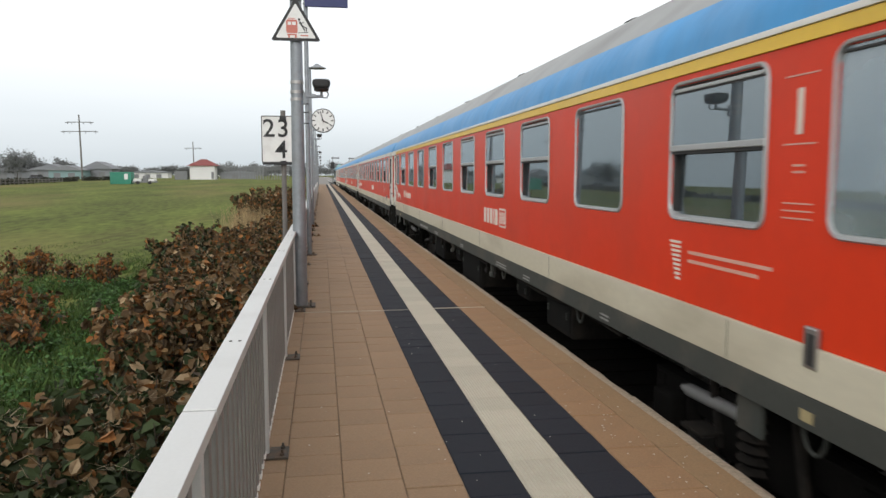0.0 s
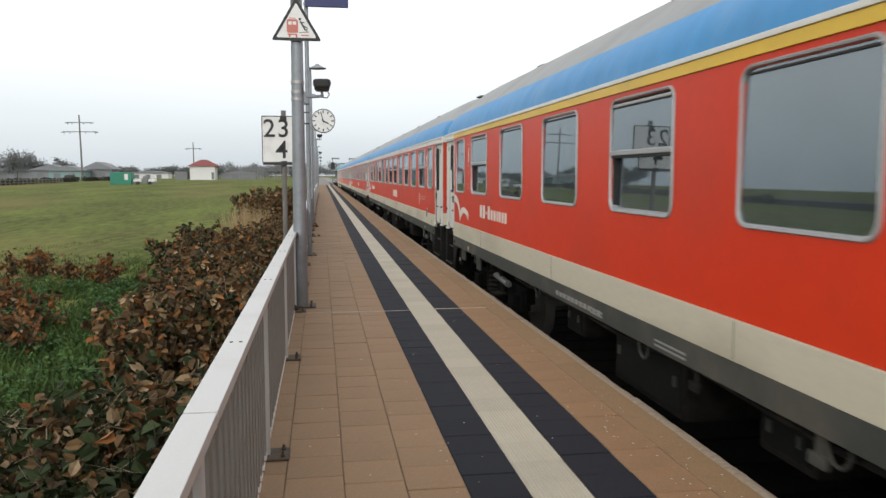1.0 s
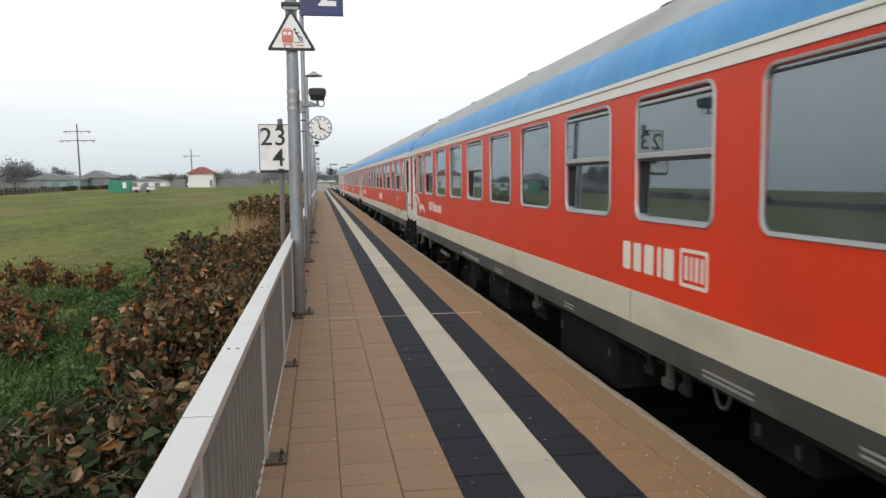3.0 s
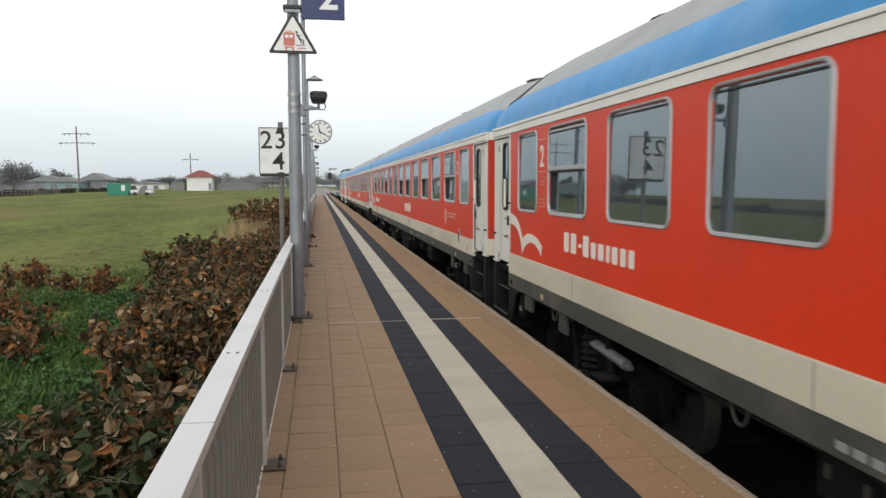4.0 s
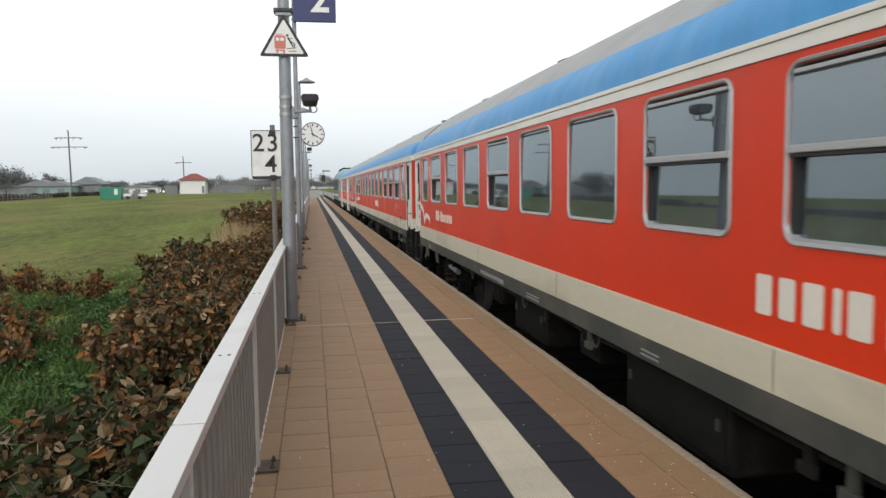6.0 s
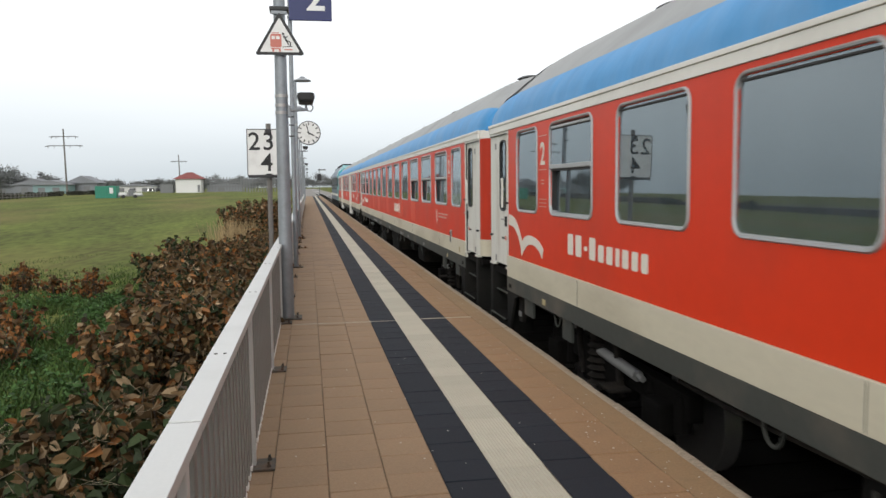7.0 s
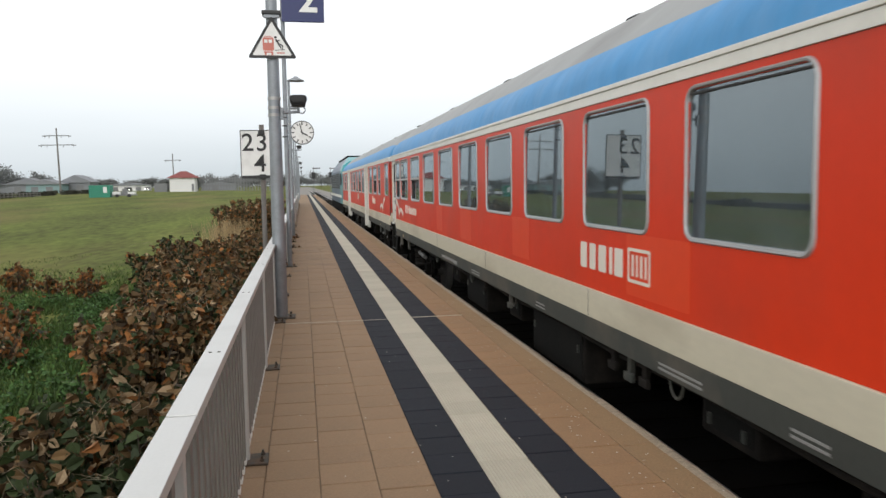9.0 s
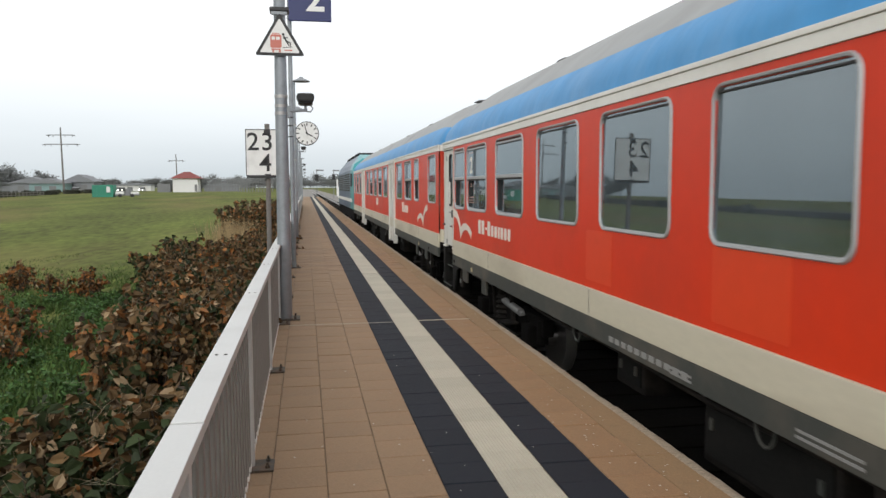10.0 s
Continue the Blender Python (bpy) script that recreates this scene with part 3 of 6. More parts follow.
# lanes across the platform: name, x from, x to, material near, material far, joint length
LANES = [
    ("paver", -0.42, -0.2035, "paver", "paver_far", 0.305),
    ("paver", -0.200, 0.0935, "paver", "paver_far", 0.305),
    ("paver", 0.097, 0.4015, "paver", "paver_far", 0.305),
    ("paver", 0.405, 0.7005, "paver", "paver_far", 0.305),
    ("dark_paver", 0.704, 0.9985, "paver_dark", "paver_dark_far", 0.305),
    ("ribbed_paver", 1.003, 1.300, "tactile", "tactile_far", 0.305),
    ("dark_paver", 1.305, 1.599, "paver_dark", "paver_dark_far", 0.305),
    ("paver", 1.603, 1.906, "paver_outer", "paver_outer_far", 0.305),
]


def build_platform():
    bm = bmesh.new()
    box(bm, -0.46, EDGE_X - 0.12, -12, PLATFORM_END, -1.15, -0.008)
    base = solid("platform", bm, M["joint"], "long station platform paved in tan and dark concrete slabs", "platform", kind="structure")
    bm = bmesh.new()
    box(bm, EDGE_X - 0.118, EDGE_X - 0.05, -12, PLATFORM_END, -1.15, -0.085)
    part("platform_wall", bm, M["concrete"], base)
    bm = bmesh.new()
    box(bm, -0.52, -0.462, -12, PLATFORM_END, -1.1, 0.012, 0.01)
    part("kerb", bm, M["concrete"], base)
    return base


PLATFORM = build_platform()
# ---------------------------------------------------------------- the train
# heights above the rail
Z_SOLE, Z_CREAM, Z_RED, Z_STRIPE, Z_BLUE = 1.005, 1.185, 1.445, 2.960, 3.126
W_SIDE = 1.41
WIN_Z0, WIN_Z1 = 2.005, 2.972
WIN_W, WC_W = 1.23, 0.85


def wall_with_holes(bm, x, y0, y1, z0, z1, holes, depth):
    """A sheet in the plane x with rectangular openings, and the reveals of the openings to x + depth."""
    ys = sorted({y0, y1, *[h[0] for h in holes], *[h[1] for h in holes]})
    zs = sorted({z0, z1, *[h[2] for h in holes], *[h[3] for h in holes]})
    vs = {}

    def v(y, z, xx=x):
        k = (round(y, 4), round(z, 4), round(xx, 4))
        if k not in vs:
            vs[k] = bm.verts.new((xx, y, z))
        return vs[k]
    for a, b in zip(ys, ys[1:]):
        for c, d in zip(zs, zs[1:]):
            if any(h[0] <= a + 1e-6 and b <= h[1] + 1e-6 and h[2] <= c + 1e-6 and d <= h[3] + 1e-6 for h in holes):
                continue
            bm.faces.new((v(a, c), v(b, c), v(b, d), v(a, d)))
    for h in holes:
        for (a, c), (b, d) in (((h[0], h[2]), (h[1], h[2])), ((h[1], h[2]), (h[1], h[3])), ((h[1], h[3]), (h[0], h[3])), ((h[0], h[3]), (h[0], h[2]))):
            bm.faces.new((v(a, c), v(b, d), v(b, d, x + depth), v(a, c, x + depth)))


ROOF = [(-1.41, 3.116), (-1.395, 3.218), (-1.36, 3.31), (-1.30, 3.407), (-1.21, 3.498), (-1.13, 3.575), (-1.05, 3.646), (-0.95, 3.738), (-0.85, 3.82), (-0.75, 3.891), (-0.64, 3.952), (-0.50, 4.009), (-0.35, 4.049), (-0.18, 4.075), (0.0, 4.085)]
LAST = len(ROOF) - 1
ROOF_SPLIT = 4


def dip(z, k):
    """A height of the roof near a coach's end, where the crown comes down to the share k."""
    return z - (1 - k) * (z - Z_BLUE) ** 2 / (ROOF[-1][1] - Z_BLUE)


def roof_strip(bm, first, last, length, mirror=False):
    """Part of the roof's skin between two points of its profile, with ends that dip and draw in."""
    stations = [(0.10, 0.46, 0.90), (0.13, 0.58, 0.945), (0.22, 0.70, 0.975), (0.40, 0.82, 0.99), (0.70, 0.92, 0.998), (1.1, 0.98, 1.0), (1.6, 1.0, 1.0)]
    ss = stations + [(length - s, a, b) for s, a, b in reversed(stations)]
    rows = []
    for y, kz, kx in ss:
        rows.append([bm.verts.new(((-1 if mirror else 1) * x * kx, y, dip(z, kz))) for x, z in ROOF[first:last + 1]])
    for a, b in zip(rows, rows[1:]):
        for i in range(len(a) - 1):
            bm.faces.new((a[i], a[i + 1], b[i + 1], b[i]))
    return rows


def window(coach, y0, w, split, frosted=False, drop=0.0):
    """A coach window: rounded metal frame with a ridge, fixed glass, or a sliding upper sash over a set-back lower pane."""
    x = -W_SIDE
    z0, z1 = WIN_Z0 - drop, WIN_Z1 - drop * 0.2
    r = 0.11
    bm = bmesh.new()
    loops = []
    for da, db, dr, dx in ((0.0, 0.0, 0.0, -0.002), (0.010, 0.010, -0.01, -0.016), (0.022, 0.028, -0.02, -0.013), (0.031, 0.042, -0.03, 0.012), (0.031, 0.042, -0.03, 0.055)):
        loops.append([bm.verts.new((x + dx, *p)) for p in rounded(y0 + da, y0 + w - da, z0 + db, z1 - da, r + dr)])
    for u, v in zip(loops, loops[1:]):
        for i in range(len(u)):
            j = (i + 1) % len(u)
            bm.faces.new((u[i], u[j], v[j], v[i]))
    f = part("window", bm, M["alu"], coach, "matt aluminium window frame with rounded corners", smooth=True)
    zm = z0 + 0.487
    glass = M["frost"] if frosted else M["glass"]
    levels = [(z0 + 0.035, z1 - 0.03, 0.004)] if not split else [(z0 + 0.035, zm + 0.01, 0.046), (zm, z1 - 0.05, -0.002)]
    for a, b, d in levels:
        bm = bmesh.new()
        prism(bm, rounded(y0 + 0.03, y0 + w - 0.03, a, b, 0.06 if not split else 0.03), x + d, x + d + 0.006, "x")
        # the upper body leans inwards by about one degree
        for v in bm.verts:
            v.co.x += 0.015 * (v.co.z - (a + b) / 2)
        p = part("pane", bm, glass, f, "cloudy bluish frosted glass" if frosted else "reflecting grey window glass")
        p.visible_shadow = False
    if split:
        bm = bmesh.new()
        box(bm, x - 0.016, x + 0.03, y0 + 0.03, y0 + w - 0.03, zm - 0.002, zm + 0.040, 0.006)
        part("sash_bar", bm, M["alu"], f, "aluminium rail of the sliding sash")
        # black strips paint the shade below the bar and beside the set-back pane
        bm = bmesh.new()
        box(bm, x - 0.004, x + 0.045, y0 + 0.035, y0 + w - 0.035, zm - 0.022, zm - 0.003)
        part("sash_shade_strip", bm, M["rubber"], f)
        for a in (y0 + 0.037, y0 + w - 0.061):
            bm = bmesh.new()
            box(bm, x + 0.010, x + 0.048, a, a + 0.024, z0 + 0.045, zm - 0.02)
            part("reveal_shade_strip", bm, M["rubber"], f, "black strip standing in for the shaded reveal of the lower pane")
        bm = bmesh.new()
        box(bm, x - 0.010, x + 0.02, y0 + 0.06, y0 + w - 0.06, z1 - 0.075, z1 - 0.050, 0.005)
        part("sash_top", bm, M["alu"], f)
    bm = bmesh.new()
    box(bm, x - 0.004, x + 0.02, y0 + 0.06, y0 + w - 0.06, z1 - (0.088 if split else 0.062), z1 - (0.076 if split else 0.050))
    part("seal", bm, M["rubber"], f)
    return f


END_Y, CORNER_R = 0.10, 0.16     # where the body ends, and how its corners are rounded
RED_END = 1.26                   # where the red side begins behind the door zone


def end_door(coach, edge, s, n, side=-1):
    """The entrance at a coach's end: cream pillar, black seal, door leaf with a tall pane, fixed corner panel, steps below. edge: where the red side ends; s: towards the coach's end."""
    face = side * W_SIDE
    inn = -side

    def span(d0, d1):
        return min(edge + s * d0, edge + s * d1), max(edge + s * d0, edge + s * d1)

    def slab(name, d0, d1, z0, z1, x0, x1, mat, parent, label="", bevel=0.004):
        bm = bmesh.new()
        y0, y1 = span(d0, d1)
        xa, xb = face + inn * x0, face + inn * x1
        box(bm, min(xa, xb), max(xa, xb), y0, y1, z0, z1, bevel)
        return part(name, bm, M[mat], parent, label)
    top = Z_STRIPE + 0.05
    slab("door_pillar", 0.003, 0.06, Z_CREAM, top, -0.004, 0.05, "door_cream", coach, "cream door pillar")
    slab("door_seal", 0.06, 0.095, 1.24, top - 0.03, 0.004, 0.05, "rubber", coach, "black door seal")
    slab("door_lintel", 0.06, 1.0, top - 0.028, top - 0.002, 0.0, 0.05, "door_cream", coach)
    slab("drip_edge", 0.05, 0.95, top - 0.036, top - 0.028, -0.008, 0.03, "rubber", coach)
    bm = bmesh.new()
    y0, y1 = span(0.095, 0.70)
    p0, p1 = span(0.17, 0.51)
    x = face + inn * 0.018
    wall_with_holes(bm, x, y0, y1, 1.30, top - 0.035, [(p0 + 0.02, p1 - 0.02, 2.01, 2.89)], inn * 0.03)
    d = part("door", bm, M["door_cream"], coach, "dirty cream entrance door with tall rounded pane")
    if side < 0:
        bm = bmesh.new()
        ring(bm, rounded(p0 + 0.008, p1 - 0.008, 1.992, 2.908, 0.10), rounded(p0 + 0.026, p1 - 0.026, 2.012, 2.888, 0.08), x - 0.008, x + 0.03)
        part("pane_frame", bm, M["rubber"], d, "black rubber pane seal", smooth=True)
    bm = bmesh.new()
    xa = x + inn * 0.014
    prism(bm, rounded(p0 + 0.02, p1 - 0.02, 2.005, 2.895, 0.075), min(xa, xa + inn * 0.006), max(xa, xa + inn * 0.006), "x")
    part("pane", bm, M["glass"], d, "tall narrow door glass").visible_shadow = False
    slab("corner_panel", 0.712, edge - (END_Y + CORNER_R) if s < 0 else (n - END_Y - CORNER_R) - edge, 1.29, top - 0.035, 0.016, 0.05, "door_cream", coach, "cream corner panel")
    slab("panel_joint", 0.70, 0.712, 1.30, top - 0.035, 0.024, 0.05, "sole", coach)
    if side > 0:
        return
    slab("door_lever", 0.11, 0.22, 1.885, 1.905, -0.045, -0.025, "steel", d, "steel door lever", 0.005)
    slab("lever_plate", 0.115, 0.165, 1.80, 1.93, -0.010, 0.02, "rubber", d)
    slab("knob", 0.885, 0.935, 1.64, 1.67, -0.02, 0.02, "rubber", coach)
    for z in (1.36, 2.84):
        slab("hinge", 0.685, 0.72, z - 0.04, z + 0.04, 0.004, 0.03, "data", d)
    slab("latch", 0.0, 0.05, 2.09, 2.115, -0.03, 0.0, "rubber", coach)
    slab("grab_bar", 0.205, 0.255, 2.04, 2.42, -0.035, -0.012, "stripe_white", d, "white upright grab bar", 0.01)
    slab("notice", 0.17, 0.235, 1.62, 1.675, 0.012, 0.02, "sign_red", d, "small faded red notice", 0)
    slab("notice_line", 0.25, 0.40, 1.63, 1.655, 0.013, 0.02, "sole", d, "", 0)
    for d0, d1 in ((0.0, 0.14), (0.74, 0.98)):
        slab("sill", d0, d1, 1.258, 1.284, -0.008, 0.05, "door_cream", coach)
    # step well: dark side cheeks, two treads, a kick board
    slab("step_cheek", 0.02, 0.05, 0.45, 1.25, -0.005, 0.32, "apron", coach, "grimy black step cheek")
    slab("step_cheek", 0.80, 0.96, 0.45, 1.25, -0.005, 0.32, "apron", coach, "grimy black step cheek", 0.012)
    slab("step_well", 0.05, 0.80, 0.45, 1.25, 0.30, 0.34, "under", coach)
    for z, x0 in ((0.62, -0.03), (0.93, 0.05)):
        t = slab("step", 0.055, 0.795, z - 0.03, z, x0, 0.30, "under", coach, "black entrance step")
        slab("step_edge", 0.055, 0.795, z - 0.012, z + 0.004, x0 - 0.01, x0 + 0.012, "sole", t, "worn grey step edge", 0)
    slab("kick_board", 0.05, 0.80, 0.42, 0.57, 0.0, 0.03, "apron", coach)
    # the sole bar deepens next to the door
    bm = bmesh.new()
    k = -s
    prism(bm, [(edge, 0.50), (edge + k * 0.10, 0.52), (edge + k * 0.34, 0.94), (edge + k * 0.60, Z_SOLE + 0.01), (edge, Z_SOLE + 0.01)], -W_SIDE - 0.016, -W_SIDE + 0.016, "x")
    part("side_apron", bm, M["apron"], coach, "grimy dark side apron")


WHEELS, WHEEL_R = [], 0.46


def bent_tube(pts, segs=7):
    """A round bar along points with radii, as one skin lying mostly in the y-z plane."""
    bm = bmesh.new()
    rows = []
    for i, (p, r) in enumerate(pts):
        d = (pts[min(i + 1, len(pts) - 1)][0] - pts[max(i - 1, 0)][0]).normalized()
        u = Vector((1, 0, 0))
        v = d.cross(u).normalized()
        rows.append([bm.verts.new(p + u * r * math.cos(6.2832 * k / segs) + v * r * math.sin(6.2832 * k / segs)) for k in range(segs)])
    for a, b in zip(rows, rows[1:]):
        for k in range(segs):
            bm.faces.new((a[k], a[(k + 1) % segs], b[(k + 1) % segs], b[k]))
    bm.faces.new(rows[0])
    bm.faces.new(rows[-1])
    return bm


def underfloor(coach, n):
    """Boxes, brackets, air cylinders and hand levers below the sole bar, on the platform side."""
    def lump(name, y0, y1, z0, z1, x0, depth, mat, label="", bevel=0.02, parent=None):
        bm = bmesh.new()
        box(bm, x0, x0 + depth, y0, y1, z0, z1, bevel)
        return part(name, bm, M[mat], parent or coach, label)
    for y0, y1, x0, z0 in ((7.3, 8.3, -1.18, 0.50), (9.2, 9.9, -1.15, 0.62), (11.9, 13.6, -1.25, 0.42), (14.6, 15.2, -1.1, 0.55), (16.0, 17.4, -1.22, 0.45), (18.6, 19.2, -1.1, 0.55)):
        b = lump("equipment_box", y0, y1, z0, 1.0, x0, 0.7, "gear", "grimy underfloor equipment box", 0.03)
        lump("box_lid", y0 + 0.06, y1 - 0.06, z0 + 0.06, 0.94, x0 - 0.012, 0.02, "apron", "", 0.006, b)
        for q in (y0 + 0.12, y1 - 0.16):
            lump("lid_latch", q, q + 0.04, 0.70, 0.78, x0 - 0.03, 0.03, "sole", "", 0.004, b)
    # added unseen block that keeps far-side sky light off the track bed
    lump("far_side_light_block", 6.6, n - 6.6, 0.28, 1.0, 0.45, 0.85, "under", "", 0.04)
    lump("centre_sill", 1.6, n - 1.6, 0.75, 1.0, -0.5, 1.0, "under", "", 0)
    for y, k in ((4.6, -1), (n - 4.6, 1)):
        bm = bmesh.new()
        tube(bm, (-1.16, y, 0.70), (-1.16, y + k * 0.85, 0.74), 0.050, segs=14)
        tube(bm, (-1.16, y - k * 0.10, 0.695), (-1.16, y, 0.70), 0.026, segs=10)
        part("air_cylinder", bm, M["galv_pale"], coach, "pale grey brake cylinder", smooth=True)
        lump("bracket", min(y + k * 0.85, y + k * 1.0), max(y + k * 0.85, y + k * 1.0), 0.60, 0.90, -1.22, 0.12, "gear")
        lump("side_plate", min(y + k * 1.05, y + k * 1.32), max(y + k * 1.05, y + k * 1.32), 0.78, 1.01, -1.385, 0.03, "sole", "dark grey hanging plate", 0.005)
        lump("side_plate", min(y + k * 2.35, y + k * 2.7), max(y + k * 2.35, y + k * 2.7), 0.80, 1.01, -1.385, 0.03, "sole", "", 0.005)
        g = lump("hanger", min(y + k * 2.9, y + k * 3.05), max(y + k * 2.9, y + k * 3.05), 0.66, 0.98, -1.36, 0.06, "gear", "dull hanger with a pale tag")
        lump("tag", min(y + k * 2.92, y + k * 3.03), max(y + k * 2.92, y + k * 3.03), 0.73, 0.79, -1.366, 0.01, "galv_pale", "", 0, g)
        lump("lifting_mark", min(y + k * 1.75, y + k * 1.85), max(y + k * 1.75, y + k * 1.85), 1.045, 1.105, -1.434, 0.01, "brass", "small dull yellow mark", 0)
        lump("lifting_mark", min(y + k * 3.15, y + k * 3.25), max(y + k * 3.15, y + k * 3.25), 1.05, 1.10, -1.434, 0.01, "gear", "", 0)
        lump("step_iron", min(y + k * 0.2, y + k * 0.5), max(y + k * 0.2, y + k * 0.5), 0.50, 0.53, -1.33, 0.2, "gear", "", 0.008)
    # brake levers and pipe cocks halfway along
    for y, z, mat in ((10.35, 0.84, "gear"), (10.62, 0.82, "sole"), (10.95, 0.84, "gear"), (14.2, 0.84, "sole"), (15.55, 0.86, "gear")):
        bm = bmesh.new()
        box(bm, -1.36, -1.32, y, y + 0.07, z, 1.0, 0.008)
        box(bm, -1.375, -1.335, y - 0.04, y + 0.11, z - 0.04, z + 0.03, 0.012)
        part("brake_lever", bm, M[mat], coach, "worn grey brake lever")
    pipe = [(Vector((-1.30, q, 0.93 + 0.02 * math.sin(q * 2.1))), 0.02) for q in np.linspace(5.6, n - 5.6, 24)]
    part("air_pipe", bent_tube(pipe), M["gear"], coach, "grimy brake pipe", smooth=True)


def bogie(coach, y):
    b = new("bogie")
    b.parent = coach
    b.matrix_basis = pose(0, y, 0)
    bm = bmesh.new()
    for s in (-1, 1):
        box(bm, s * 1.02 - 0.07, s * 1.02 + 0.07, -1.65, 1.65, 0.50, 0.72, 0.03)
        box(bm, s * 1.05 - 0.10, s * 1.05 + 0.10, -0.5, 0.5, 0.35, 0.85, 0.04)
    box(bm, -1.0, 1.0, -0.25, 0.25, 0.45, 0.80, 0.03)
    part("bogie_frame", bm, M["under"], b, "grimy bogie frame, blackened further for the shade below the coach")
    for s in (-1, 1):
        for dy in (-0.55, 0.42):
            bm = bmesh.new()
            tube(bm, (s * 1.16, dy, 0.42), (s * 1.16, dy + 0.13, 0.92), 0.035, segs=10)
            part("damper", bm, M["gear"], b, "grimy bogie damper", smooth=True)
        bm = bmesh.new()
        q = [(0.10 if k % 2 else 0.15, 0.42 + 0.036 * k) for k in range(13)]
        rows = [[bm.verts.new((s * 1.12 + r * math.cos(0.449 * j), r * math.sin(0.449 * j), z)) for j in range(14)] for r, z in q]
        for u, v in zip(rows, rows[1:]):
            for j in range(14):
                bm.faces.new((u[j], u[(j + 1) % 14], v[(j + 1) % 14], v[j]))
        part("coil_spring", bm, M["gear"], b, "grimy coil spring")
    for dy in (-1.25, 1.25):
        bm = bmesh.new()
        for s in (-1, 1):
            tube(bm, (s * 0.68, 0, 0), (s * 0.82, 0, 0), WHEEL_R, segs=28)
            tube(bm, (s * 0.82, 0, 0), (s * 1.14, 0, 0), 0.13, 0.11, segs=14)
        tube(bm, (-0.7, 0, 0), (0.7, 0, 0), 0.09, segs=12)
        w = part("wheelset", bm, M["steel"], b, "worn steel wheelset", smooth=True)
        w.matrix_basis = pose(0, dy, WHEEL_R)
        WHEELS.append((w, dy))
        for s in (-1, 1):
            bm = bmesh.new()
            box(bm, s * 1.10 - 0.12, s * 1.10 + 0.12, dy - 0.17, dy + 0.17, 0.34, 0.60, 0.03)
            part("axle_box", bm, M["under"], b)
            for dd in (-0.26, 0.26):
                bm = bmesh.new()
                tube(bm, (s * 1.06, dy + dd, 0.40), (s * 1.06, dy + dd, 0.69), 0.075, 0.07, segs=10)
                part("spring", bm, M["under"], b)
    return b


def bird(coach, y, flip=1):
    """A plain curved gull shape on the side: a long wing sweeping up to the door, a short arched one. y: the body's place along the coach."""
    x = -W_SIDE - 0.004
    long_top = [(0.58, 1.965), (0.44, 1.955), (0.30, 1.92), (0.17, 1.85), (0.06, 1.755), (-0.02, 1.665)]
    short_top = [(-0.12, 1.72), (-0.25, 1.75), (-0.40, 1.755), (-0.55, 1.74), (-0.70, 1.705), (-0.86, 1.64)]
    short_low = [(-0.81, 1.53), (-0.70, 1.60), (-0.58, 1.64), (-0.46, 1.655), (-0.33, 1.65), (-0.20, 1.615), (-0.08, 1.55), (0.0, 1.49)]
    long_low = [(0.05, 1.60), (0.13, 1.70), (0.24, 1.775), (0.36, 1.815), (0.58, 1.835)]
    bm = bmesh.new()
    prism(bm, [(y + flip * a, b) for a, b in long_top + short_top + short_low + long_low], x, x + 0.006, "x")
    return part("gull_emblem", bm, M["letter"], coach, "pale cream swooping gull shape")


def coach_shell(coach, windows, stripe, n=L, doors=True, inner_wall=True, drop=0.0, lift=0.0, hood=False):
    """Side walls, stripes, roof, ends, frames and running gear of a coach. windows: (start, width, split)."""
    yA, yB = END_Y, n - END_Y
    r0, r1 = (RED_END, n - RED_END) if doors else (END_Y + CORNER_R, n - END_Y - CORNER_R)
    holes = [(y + 0.03, y + w - 0.03, WIN_Z0 + 0.03 - drop, WIN_Z1 - 0.03 - drop * 0.2) for y, w, s in windows]
    red = Z_RED + lift
    # windows reach into the stripe above the red side a little, so the side is one sheet up to the stripe
    for side in (-1, 1):
        bm = bmesh.new()
        wall_with_holes(bm, side * W_SIDE, r0, r1, red, Z_STRIPE + 0.05, holes, -side * 0.07)
        part("side_wall", bm, M["red"], coach, "bright red painted coach side")
        bm = bmesh.new()
        y0b, y1b = r0, r1
        box(bm, side * W_SIDE - 0.02, side * W_SIDE + 0.02, y0b, y1b, Z_CREAM, red - 0.002, 0.004)
        low = part("lower_panel", bm, M["cream"], coach, "dirty cream lower panel")
        if side < 0:
            for q in range(6):
                bm = bmesh.new()
                y = r0 + (r1 - r0) * (q + 0.62) / 6.3
                box(bm, -W_SIDE - 0.0215, -W_SIDE - 0.018, y, y + 0.007, Z_CREAM + 0.01, red - 0.01)
                part("seam", bm, M["sole"], low)
        bm = bmesh.new()
        box(bm, side * W_SIDE - 0.018, side * W_SIDE + 0.018, y0b - 0.02, y1b + 0.02, Z_SOLE, Z_CREAM - 0.002, 0.006)
        part("sole_bar", bm, M["sole"], coach, "dark grey sole bar")
        bm = bmesh.new()
        box(bm, side * W_SIDE - 0.012, side * W_SIDE + 0.02, r0, r1, Z_STRIPE + 0.052, Z_BLUE - 0.035, 0.004)
        part("stripe", bm, M[stripe], coach, "yellow first-class stripe" if stripe == "stripe_yellow" else "off-white stripe")
        if doors:
            for ya, yb in ((yA + 0.16, r0 - 0.002), (r1 + 0.002, yB - 0.16)):
                bm = bmesh.new()
                box(bm, side * W_SIDE - 0.012, side * W_SIDE + 0.02, ya, yb, Z_STRIPE + 0.052, Z_BLUE - 0.035, 0.004)
                part("door_header", bm, M["stripe_white"], coach, "off-white panel above the door")
        bm = bmesh.new()
